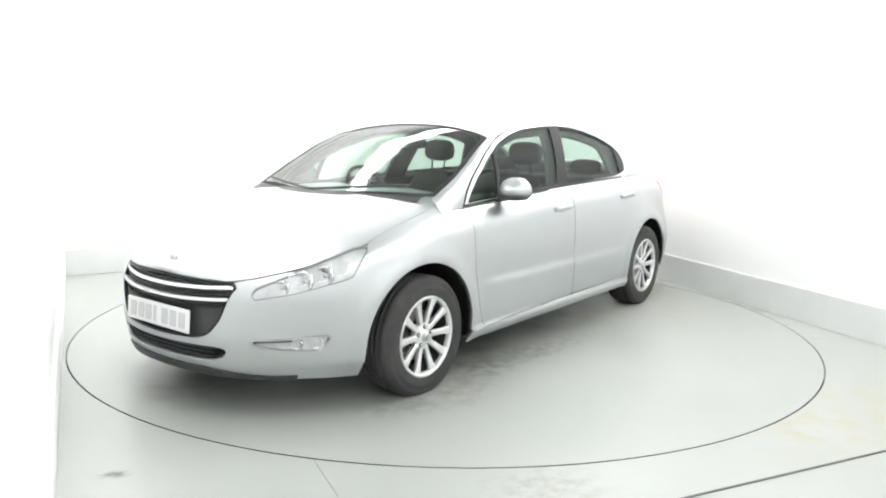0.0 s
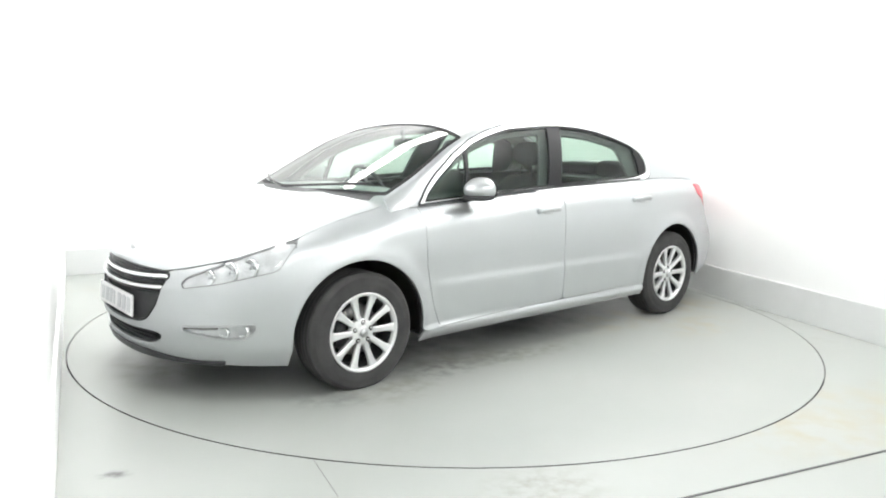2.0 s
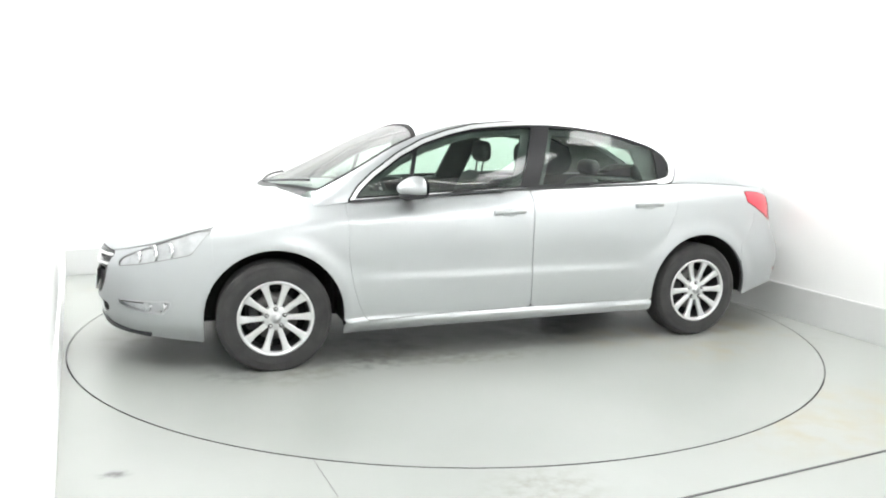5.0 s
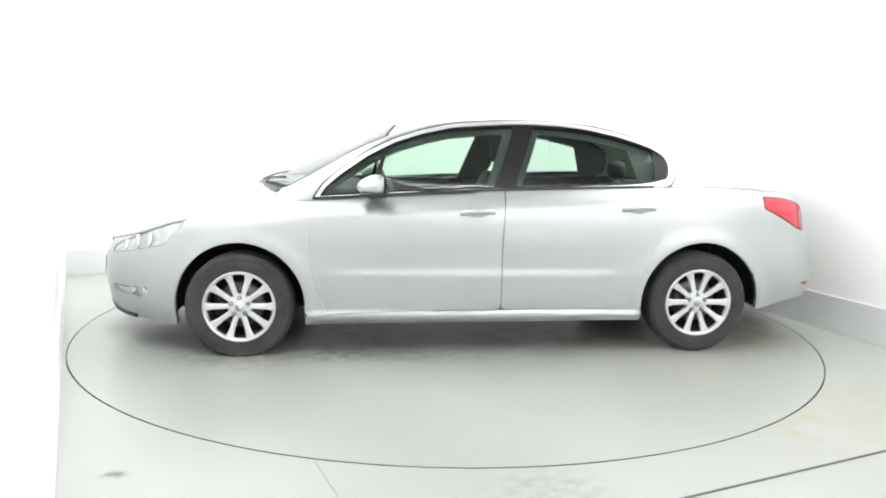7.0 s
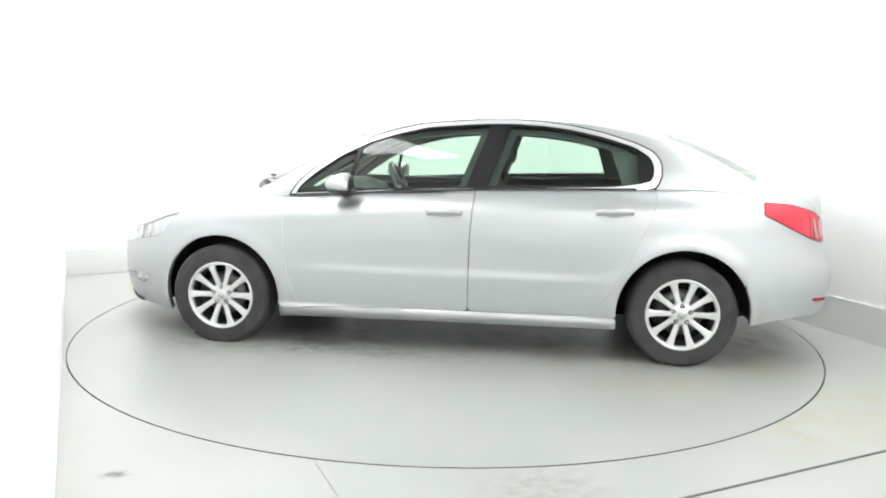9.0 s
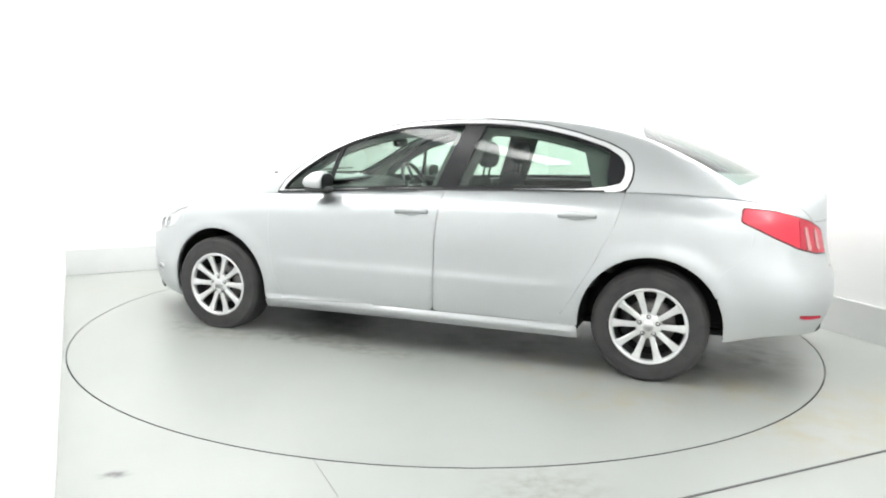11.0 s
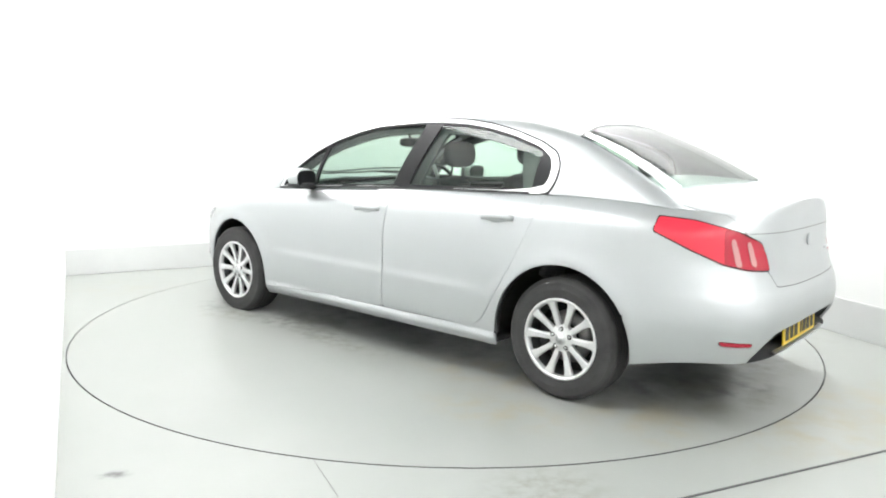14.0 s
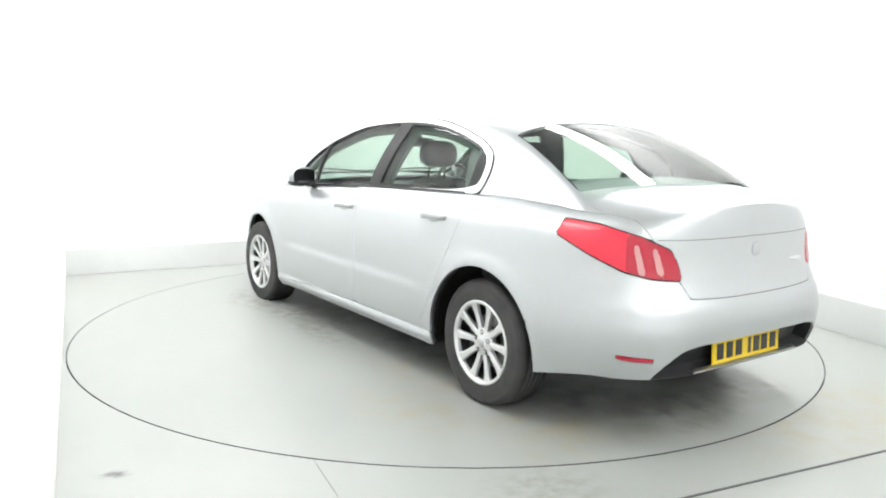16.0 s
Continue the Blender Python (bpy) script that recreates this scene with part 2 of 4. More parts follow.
# ---- car materials ----
def paint_material():
    """Silver metallic lacquer: fine flakes under a clear coat, with a thin film of dust."""
    m = material("silver_metallic_paint", (0.66, 0.69, 0.71), 0.34, 0.8, 0.12)
    nt = m.node_tree
    b = nt.nodes["Principled BSDF"]
    co = nt.nodes.new("ShaderNodeTexCoord")
    fl = nt.nodes.new("ShaderNodeTexVoronoi")
    fl.inputs["Scale"].default_value = 900
    nt.links.new(co.outputs["Object"], fl.inputs["Vector"])
    dust = nt.nodes.new("ShaderNodeTexNoise")
    dust.inputs["Scale"].default_value, dust.inputs["Detail"].default_value = 3.5, 5
    nt.links.new(co.outputs["Object"], dust.inputs["Vector"])
    rp = nt.nodes.new("ShaderNodeMapRange")
    rp.inputs["To Min"].default_value, rp.inputs["To Max"].default_value = 0.32, 0.46
    nt.links.new(dust.outputs[0], rp.inputs[0])
    nt.links.new(rp.outputs[0], b.inputs["Roughness"])
    mx = nt.nodes.new("ShaderNodeMix")
    mx.data_type = "RGBA"
    mx.inputs["A"].default_value, mx.inputs["B"].default_value = (0.50, 0.522, 0.532, 1), (0.565, 0.585, 0.595, 1)
    sp = nt.nodes.new("ShaderNodeSeparateColor")
    nt.links.new(fl.outputs["Color"], sp.inputs[0])
    nt.links.new(sp.outputs[0], mx.inputs["Factor"])
    nt.links.new(mx.outputs["Result"], b.inputs["Base Color"])
    return m


def glass_material(name, tint, gloss=1.0, facing=0.09, film=0.02):
    m = bpy.data.materials.new(name)
    m.use_nodes = True
    nt = m.node_tree
    nt.nodes.remove(nt.nodes["Principled BSDF"])
    tr = nt.nodes.new("ShaderNodeBsdfTransparent")
    tr.inputs[0].default_value = (*tint, 1)
    gl = nt.nodes.new("ShaderNodeBsdfGlossy")
    gl.inputs["Roughness"].default_value = film
    gl.inputs["Color"].default_value = (gloss, gloss, gloss, 1)
    lw = nt.nodes.new("ShaderNodeLayerWeight")
    lw.inputs["Blend"].default_value = 0.5
    pw = nt.nodes.new("ShaderNodeMath")
    pw.operation = "POWER"
    pw.inputs[1].default_value = 4.5
    nt.links.new(lw.outputs["Facing"], pw.inputs[0])
    fr = nt.nodes.new("ShaderNodeMath")
    fr.operation = "MULTIPLY_ADD"
    fr.inputs[1].default_value, fr.inputs[2].default_value = 1 - facing, facing
    nt.links.new(pw.outputs[0], fr.inputs[0])
    mx = nt.nodes.new("ShaderNodeMixShader")
    nt.links.new(fr.outputs[0], mx.inputs[0])
    nt.links.new(tr.outputs[0], mx.inputs[1])
    nt.links.new(gl.outputs[0], mx.inputs[2])
    nt.links.new(mx.outputs[0], nt.nodes["Material Output"].inputs[0])
    return m


PAINT = paint_material()
GLASS = glass_material("green_tinted_glass", (0.68, 0.80, 0.725), gloss=0.4, facing=0.08, film=0.06)
SCREEN_GLASS = glass_material("laminated_screen_glass", (0.57, 0.655, 0.605), gloss=0.66, facing=0.06, film=0.06)
LENS = glass_material("clear_lens", (0.95, 0.96, 0.96), facing=0.05)
BRIGHT = vary(material("polished_aluminium", (0.86, 0.87, 0.88), 0.35, 0.85), 30, (0.84, 0.85, 0.86), (0.9, 0.905, 0.91), rough=(0.32, 0.42))
CHROME = material("chrome", (0.82, 0.83, 0.84), 0.12, 1.0)
SATIN = material("satin_chrome", (0.62, 0.63, 0.64), 0.28, 1.0)
ALLOY = vary(material("silver_alloy", (0.6, 0.61, 0.62), 0.35, 0.7, 0.3), 14, (0.68, 0.685, 0.69), (0.78, 0.785, 0.79), rough=(0.28, 0.42))
RUBBER = vary(material("tyre_rubber", (0.035, 0.035, 0.036), 0.8), 9, (0.032, 0.032, 0.033), (0.056, 0.0555, 0.055), rough=(0.65, 0.9), bump=0.25, bump_scale=120)
PLASTIC = vary(material("black_plastic", (0.03, 0.031, 0.033), 0.5), 12, (0.026, 0.027, 0.029), (0.045, 0.046, 0.048), bump=0.2, bump_scale=200)
GLOSSBLACK = material("gloss_black", (0.014, 0.0145, 0.016), 0.3, 0.0, 0.0, Specular_IOR_Level=0.25)
LINER = material("wheel_arch_liner", (0.012, 0.012, 0.013), 0.9)
TRIM = vary(material("grey_cabin_trim", (0.06, 0.062, 0.066), 0.7), 8, (0.10, 0.103, 0.107), (0.14, 0.143, 0.147), bump=0.2, bump_scale=150)
CLOTH = vary(material("dark_seat_cloth", (0.06, 0.06, 0.064), 0.95), 30, (0.07, 0.072, 0.075), (0.11, 0.112, 0.117), bump=0.4, bump_scale=300)
HEADLINING = vary(material("headlining", (0.4, 0.4, 0.39), 0.95), 20, (0.22, 0.22, 0.215), (0.28, 0.28, 0.27))
RED = material("red_lens", (0.76, 0.028, 0.06), 0.3, 0.0, 0.25, Subsurface_Weight=0.0)
DEEPRED = material("deep_red_lens", (0.48, 0.016, 0.04), 0.25, 0.0, 0.3)
CLEARLAMP = material("clear_lamp", (0.6, 0.26, 0.27), 0.2, 0.2, 1.0)
STEEL = vary(material("brake_steel", (0.25, 0.25, 0.25), 0.4, 0.9), 20, (0.18, 0.175, 0.17), (0.3, 0.295, 0.29))
PRIMER = material("grey_primer", (0.3, 0.305, 0.31), 0.7)
PLATE_W = material("white_plate", (0.82, 0.82, 0.82), 0.35)
PLATE_Y = material("yellow_plate", (0.74, 0.53, 0.02), 0.35)
INK = material("plate_black", (0.02, 0.02, 0.02), 0.5)
INK_PALE = material("plate_grey", (0.58, 0.59, 0.60), 0.5)

# ---- car body: its lines ----
WB, HUB_F, HUB_R = 1.4085, 0.300, 0.314


def line(*pts):
    xs, ys = zip(*sorted(pts))
    xs, ys = np.array(xs), np.array(ys)
    d = np.diff(ys) / np.diff(xs)
    s = np.concatenate(([d[0]], np.where(d[1:] * d[:-1] > 0, 2 * d[1:] * d[:-1] / (d[1:] + d[:-1] + 1e-12), 0), [d[-1]]))

    def f(x):
        x = np.clip(np.asarray(x, float), xs[0], xs[-1])
        i = np.clip(np.searchsorted(xs, x) - 1, 0, len(xs) - 2)
        h = xs[i + 1] - xs[i]
        t = (x - xs[i]) / h
        return ((2 * t ** 3 - 3 * t ** 2 + 1) * ys[i] + (t ** 3 - 2 * t ** 2 + t) * h * s[i]
                + (3 * t ** 2 - 2 * t ** 3) * ys[i + 1] + (t ** 3 - t ** 2) * h * s[i + 1])
    return f


def step(a, b, x):
    t = np.clip((np.asarray(x, float) - a) / (b - a), 0, 1)
    return t * t * (3 - 2 * t)


z_low = line((2.4, 0.20), (2.1, 0.185), (1.8, 0.165), (1.0, 0.185), (0, 0.2), (-1.0, 0.212), (-1.75, 0.262), (-2.1, 0.315), (-2.4, 0.315))
z_belt = line((2.4, 0.648), (2.28, 0.66), (2.15, 0.70), (2.0, 0.747), (1.75, 0.822), (1.4, 0.885), (1.0, 0.93), (0.49, 0.962), (0.08, 0.986),
              (-0.54, 1.009), (-1.12, 1.028), (-1.4, 1.035), (-1.7, 1.025), (-1.95, 1.005), (-2.15, 1.0), (-2.25, 1.015), (-2.34, 1.04))
x_front = line((0.15, 2.32), (0.2, 2.335), (0.27, 2.36), (0.4, 2.38), (0.55, 2.375), (0.63, 2.345), (0.7, 2.295))
x_rear = line((0.25, -2.28), (0.33, -2.315), (0.42, -2.345), (0.53, -2.358), (0.60, -2.353), (0.66, -2.335), (0.8, -2.308), (0.93, -2.30), (0.975, -2.298), (1.02, -2.296), (1.05, -2.284))
width = line((0.15, 0.925), (0.2, 0.955), (0.26, 0.985), (0.35, 0.995), (0.5, 1.0), (0.65, 0.998), (0.8, 0.985), (0.9, 0.965), (1.0, 0.93), (1.06, 0.90))
z_bonnet = line((2.37, 0.648), (2.3, 0.688), (2.2, 0.752), (2.0, 0.847), (1.8, 0.91), (1.6, 0.955), (1.4, 0.985), (1.2, 1.0), (0.9, 1.0))
z_deck = line((-1.4, 1.13), (-1.9, 1.108), (-2.1, 1.078), (-2.2, 1.06), (-2.31, 1.047))
z_roof = line((1.46, 0.955), (1.37, 0.99), (1.2, 1.06), (1.05, 1.1278), (0.86, 1.2203), (0.66, 1.317), (0.47, 1.39), (0.3, 1.432), (0.07, 1.46),
              (-0.13, 1.473), (-0.33, 1.482), (-0.53, 1.485), (-0.73, 1.48), (-0.94, 1.462), (-1.15, 1.428), (-1.36, 1.3701), (-1.58, 1.2904),
              (-1.8, 1.192), (-1.95, 1.117), (-2.08, 1.05))
rail_z = line((1.46, 0.9), (1.2, 0.968), (1.05, 1.0424), (0.85, 1.1555), (0.66, 1.2605), (0.4, 1.356), (0.2, 1.397), (0, 1.415), (-0.4, 1.427), (-0.8, 1.413),
              (-1.1, 1.377), (-1.3, 1.3319), (-1.55, 1.2264), (-1.8, 1.09), (-1.95, 1), (-2.08, 0.93))
rail_y = line((1.46, 0.74), (1.2, 0.745), (1.0, 0.745), (0.8, 0.718), (0.6, 0.676), (0.4, 0.632), (0.2, 0.612), (0, 0.602), (-0.4, 0.592), (-0.8, 0.588), (-1.1, 0.59),
              (-1.3, 0.60), (-1.55, 0.628), (-1.8, 0.66), (-2.08, 0.68))


def cowl(y):
    """How far forward the foot of the windscreen reaches."""
    return 1.375 - 0.21 * (np.abs(y) / 0.7) ** 1.9


XA_F, XA_R, Y_MAX = 1.0, -1.0, 0.908


def side_y(x, z, tf, tr, belt):
    """Half width of the shell at a station: plan curve, upright section, flared arches and the scooped doors."""
    y = Y_MAX * width(z) * np.maximum(1 - tf ** 3, 0) ** 0.415 * np.maximum(1 - tr ** 3, 0) ** (0.19 + 0.075 * step(0.46, 0.82, z))
    top = np.clip((z - (belt - 0.13)) / 0.13, 0, 1)
    y = y * (1 - 0.075 * top ** 2.2)
    y = y - 0.0075 * step(0.490, 0.535, z) * step(0.80, 0.54, z) * step(1.05, 0.70, x) * step(-1.05, -0.7, x)
    y = y + 0.02 * step(0.275, 0.252, z) * step(0.185, 0.215, z) * step(1.04, 0.98, np.abs(x))
    for hx, hz in ((WB, HUB_F), (-WB, HUB_R)):
        r = np.hypot(x - hx, z - hz)
        y = y + 0.014 * np.exp(-((r - 0.40) / 0.055) ** 2) * (z > 0.15)
    return y


# stations along the plan outline, from the middle of the nose to the middle of the tail
cap = np.linspace(0, math.pi / 2, 74)
TF = np.concatenate((np.sin(cap[::-1]), np.zeros(99), np.zeros(74)))
TR = np.concatenate((np.zeros(74), np.zeros(99), np.sin(cap)))
XMID = np.concatenate((np.full(74, XA_F), np.linspace(1, -1, 101)[1:-1], np.full(74, XA_R)))
XNOM = XMID + TF * (2.34 - XA_F) + TR * (-2.30 - XA_R)
NS, NV, NT = len(TF), 52, 26
BELT = z_belt(XNOM)
V = np.linspace(0, 1, NV + 1)
ZS = z_low(XNOM)[:, None] + (BELT - z_low(XNOM))[:, None] * V[None, :]
XS = XMID[:, None] + TF[:, None] * (x_front(ZS) - XA_F) + TR[:, None] * (x_rear(ZS) - XA_R)
YS = side_y(XS, ZS, TF[:, None], TR[:, None], BELT[:, None])
# the tops: bonnet and boot deck, in rows from the shoulder to the middle
W = np.linspace(0, 1, NT + 1)[1:]
xb, yb, zb = XS[:, -1], YS[:, -1], ZS[:, -1]
zc = np.where(xb > 0, np.maximum(z_bonnet(xb), zb), np.maximum(z_deck(xb), zb))
fr = 1 - W[None, :]
power = np.where(xb > 0, 2.3 + 2.2 * step(1.6, 1.15, xb), 3.8)[:, None]
XT, YT = np.repeat(xb[:, None], NT, 1), yb[:, None] * fr
ZT = zc[:, None] - (zc - zb)[:, None] * fr ** power
# raised bonnet flanks running from the screen towards the grille
bulge = np.exp(-((np.abs(YT) - (0.33 + 0.1 * (XT - 1.2))) / 0.07) ** 2) * step(2.25, 1.7, XT) * (XT > 0.5)
ZT = ZT + 0.006 * bulge
# the wings rise a little to meet the feet of the screen pillars
ZT = ZT + 0.022 * np.exp(-((XT - 1.1) / 0.12) ** 2 - ((YT - 0.735) / 0.05) ** 2)
LOWER = np.stack((np.concatenate((XS, XT), 1), np.concatenate((YS, YT), 1), np.concatenate((ZS, ZT), 1)), -1)


def soften(g, rows, times=4):
    """Rounds the turn between the flank and the top."""
    for _ in range(times):
        a = g[:, rows[0]:rows[1]]
        g[:, rows[0]:rows[1]] = 0.5 * a + 0.25 * (g[:, rows[0] - 1:rows[1] - 1] + g[:, rows[0] + 1:rows[1] + 1])
    return g


LOWER = soften(LOWER, (NV - 3, NV + 4), 5)

# the cabin: upright sections from the belt over the roof rail to the middle
XC = np.linspace(1.46, -2.08, 192)
tfc, trc = np.clip((XC - XA_F) / (2.34 - XA_F), 0, 1), np.clip((XC - XA_R) / (-2.30 - XA_R), 0, 1)
zbc = z_belt(XC)
ybc = side_y(XC, zbc, tfc, trc, zbc) - 0.002
NA, NB = 26, 34
ry, rz = rail_y(XC), np.maximum(rail_z(XC), zbc + 0.004)
ry = np.minimum(ry, ybc - 0.01)
a = np.linspace(0, 1, NA + 1)[None, :]
YA = ybc[:, None] + (ry - ybc)[:, None] * a + 0.022 * np.sin(math.pi * a) * np.clip((rz - zbc) / 0.3, 0, 1)[:, None]
ZA = zbc[:, None] + (rz - zbc)[:, None] * a
f2 = 1 - np.linspace(0, 1, NB + 1)[None, 1:]
YB = ry[:, None] * f2
ZB = z_roof(XC)[:, None] - (np.maximum(z_roof(XC), rz + 0.005) - rz)[:, None] * f2 ** 2.5
CABIN = np.stack((np.repeat(XC[:, None], NA + NB + 1, 1), np.concatenate((YA, YB), 1), np.concatenate((ZA, ZB), 1)), -1)
CABIN = soften(CABIN, (NA - 2, NA + 4), 5)


def normals(g):
    du, dv = np.gradient(g, axis=0), np.gradient(g, axis=1)
    n = np.cross(du, dv)
    l = np.linalg.norm(n, axis=-1, keepdims=True)
    n = n / np.maximum(l, 1e-9)
    return n


def poly(points, X, Z, radius=0.014):
    """Signed distance of (X, Z) to a closed outline with softened corners, negative inside."""
    p = np.array(points, float)
    for k in range(2):
        q = np.roll(p, -1, 0)
        c = np.minimum(0.25, radius / (1 + k) / np.maximum(np.linalg.norm(q - p, axis=1), 1e-9))[:, None]
        p = np.stack(((1 - c) * p + c * q, c * p + (1 - c) * q), 1).reshape(-1, 2)
    d = np.full(X.shape, 1e9)
    inside = np.zeros(X.shape, bool)
    for (ax, az), (bx, bz) in zip(p, np.roll(p, -1, 0)):
        ex, ez = bx - ax, bz - az
        l = ex * ex + ez * ez
        if l < 1e-14:
            continue
        t = np.clip(((X - ax) * ex + (Z - az) * ez) / l, 0, 1)
        d = np.minimum(d, np.hypot(X - ax - t * ex, Z - az - t * ez))
        cross = ((az > Z) != (bz > Z)) & (X < (bx - ax) * (Z - az) / (bz - az + 1e-15) + ax)
        inside ^= cross
    return np.where(inside, -d, d)


def cut(grid, f, offset=0.0, side=1):
    """The faces of a grid where f < 0, cut sharply along f = 0, for one side of the car, in a bmesh."""
    n = normals(grid)
    g = grid - n * offset if offset else grid
    bm = bmesh.new()
    made = {}
    nu, nv = f.shape

    def corner(i, j):
        k = i * nv + j
        if k not in made:
            x, y, z = g[i, j]
            made[k] = bm.verts.new((x, side * y, z))
        return made[k]

    def crossing(i, j, k, l):
        key = (min(i * nv + j, k * nv + l), max(i * nv + j, k * nv + l))
        if key not in made:
            t = f[i, j] / (f[i, j] - f[k, l])
            t = min(max(t, 0.02), 0.98)
            x, y, z = g[i, j] + (g[k, l] - g[i, j]) * t
            made[key] = bm.verts.new((x, side * y, z))
        return made[key]

    low_cell = np.minimum(np.minimum(f[:-1, :-1], f[1:, :-1]), np.minimum(f[:-1, 1:], f[1:, 1:]))
    for i, j in zip(*np.nonzero(low_cell < 0)):
        ring_ij = ((i, j), (i + 1, j), (i + 1, j + 1), (i, j + 1))
        vs = []
        for a_, b_ in zip(ring_ij, ring_ij[1:] + ring_ij[:1]):
            if f[a_] < 0:
                vs.append(corner(*a_))
            if (f[a_] < 0) != (f[b_] < 0):
                vs.append(crossing(*a_, *b_))
        vs = [v for q, v in enumerate(vs) if v is not vs[q - 1]]
        if len(vs) > 2:
            try:
                bm.faces.new(vs if side > 0 else vs[::-1])
            except ValueError:
                pass
    return bm


def finer(a, k=4):
    """A grid or a field with k times as many steps both ways."""
    for axis in (0, 1):
        n_ = a.shape[axis]
        x = np.linspace(0, n_ - 1, (n_ - 1) * k + 1)
        i = np.minimum(x.astype(int), n_ - 2)
        t = (x - i).reshape([-1 if q == axis else 1 for q in range(a.ndim)])
        a = np.take(a, i, axis) * (1 - t) + np.take(a, i + 1, axis) * t
    return a


FINE = {}


def strip_cut(grid, fields, offset=0.0, side=1, k=4):
    """As cut, for narrow strips: all fields must be below 0."""
    key = (id(grid), k)
    if key not in FINE:
        FINE[key] = finer(grid, k)
    f = finer(fields[0], k)
    for g_ in fields[1:]:
        f = np.maximum(f, finer(g_, k))
    return cut(FINE[key], f, offset, side)


def both(fn, *args, **kw):
    return joined(fn(*args, side=1, **kw), fn(*args, side=-1, **kw))


def joined(*bms):
    out = bmesh.new()
    for b in bms:
        me = bpy.data.meshes.new("tmp")
        b.to_mesh(me)
        b.free()
        out.from_mesh(me)
        bpy.data.meshes.remove(me)
    return out


def thick(bm, depth=0.012, weld=True):
    """Turns the rim of a sheet inwards, so that panels have an edge."""
    if weld:
        bmesh.ops.remove_doubles(bm, verts=bm.verts[:], dist=0.0004)
    bmesh.ops.dissolve_degenerate(bm, dist=0.00005, edges=bm.edges[:])
    bm.normal_update()
    rim = [e for e in bm.edges if e.is_boundary and not all(abs(v.co.y) < 0.004 for v in e.verts)]
    vn = {v: v.normal.copy() for e in rim for v in e.verts}
    r = bmesh.ops.extrude_edge_only(bm, edges=rim)
    src = {tuple(round(c, 6) for c in v.co): n_ for v, n_ in vn.items()}
    for v in [e for e in r["geom"] if isinstance(e, bmesh.types.BMVert)]:
        v.co -= src.get(tuple(round(c, 6) for c in v.co), Vector((0, 0, 0))) * depth
    for e in rim:
        e.smooth = False
    return bm


GX, GY, GZ = LOWER[..., 0], LOWER[..., 1], LOWER[..., 2]
CX, CY, CZ = CABIN[..., 0], CABIN[..., 1], CABIN[..., 2]
ROWS = np.repeat(np.arange(NV + NT + 1)[None, :], NS, 0)
GAPW = 0.0014

# outlines seen from the side (x, z), from the front (y, z), and round a corner (x - y or x + y, z)
ARC = [(0.985, 0.928), (0.925, 1.018), (0.842, 1.0917), (0.672, 1.2099), (0.502, 1.294), (0.33, 1.349), (0.156, 1.388), (-0.022, 1.404), (-0.2, 1.416),
       (-0.378, 1.419), (-0.558, 1.411), (-0.739, 1.39), (-0.924, 1.351), (-1.11, 1.295), (-1.22, 1.243), (-1.26, 1.1835), (-1.262, 1.1097), (-1.232, 1.0411), (-1.14, 1.0221)]
ARC_SD = poly(ARC + [(-0.54, 1.003), (0.08, 0.981), (0.49, 0.957)], CX, CZ)
BELT_Z = z_belt(CX)
arch = np.minimum(np.hypot(GX - WB, GZ - HUB_F) - 0.383, np.hypot(GX + WB, GZ - HUB_R) - 0.385)
for hx in (WB, -WB):
    arch = np.minimum(arch, np.maximum(np.abs(GX - hx) - 0.383, GZ - 0.31))
arch = np.where(ROWS <= NV, arch, 1.0)
HEAD = [(0.93, 0.797), (1.045, 0.652), (1.2, 0.628), (1.42, 0.594), (1.69, 0.566), (1.70, 0.60), (1.66, 0.625), (1.50, 0.668), (1.25, 0.735), (1.05, 0.788)]
head = poly(HEAD, GX - GY, GZ, 0.008)
head = np.where((GX > 1.5) & (GY > 0.3), head, 1.0)
TAIL = [(-1.085, 0.978), (-1.03, 0.905), (-1.25, 0.825), (-1.45, 0.765), (-1.62, 0.738), (-1.80, 0.730), (-1.775, 0.80), (-1.725, 0.868), (-1.55, 0.92), (-1.30, 0.965)]
tail = poly(TAIL, GX + GY, GZ, 0.008)
tail = np.where((GX < -1.6) & (GY > 0.25), tail, 1.0)
GRILLE = [(0, 0.652), (0.40, 0.64), (0.455, 0.632), (0.452, 0.59), (0.41, 0.47), (0.35, 0.395), (0.28, 0.372), (0, 0.362), (-0.3, 0.37), (-0.5, 0.64)]
grille = np.where(GX > 2.0, poly(GRILLE, GY, GZ), 1.0)
INTAKE = [(-0.5, 0.335), (0.36, 0.342), (0.43, 0.335), (0.42, 0.30), (0.35, 0.272), (-0.5, 0.262)]
intake = np.where(GX > 2.0, poly(INTAKE, GY, GZ), 1.0)
FOG = [(1.71, 0.386), (1.42, 0.392), (1.18, 0.398), (1.20, 0.36), (1.27, 0.315), (1.50, 0.325), (1.66, 0.345), (1.71, 0.362)]
fog = np.where((GX > 1.5) & (GY > 0.3), poly(FOG, GX - GY, GZ, 0.006), 1.0)
DIFF = [(-0.9, 0.462), (0.40, 0.458), (0.50, 0.445), (0.56, 0.40), (0.61, 0.33), (0.63, 0.25), (-0.9, 0.25)]
diffuser = np.where(GX < -1.7, poly(DIFF, GY, GZ), 1.0)
REFL = [(-1.66, 0.412), (-1.42, 0.424), (-1.40, 0.412), (-1.45, 0.402), (-1.65, 0.394)]
reflector = np.where((GX < -1.7) & (GY > 0.2), poly(REFL, GX + GY, GZ), 1.0)
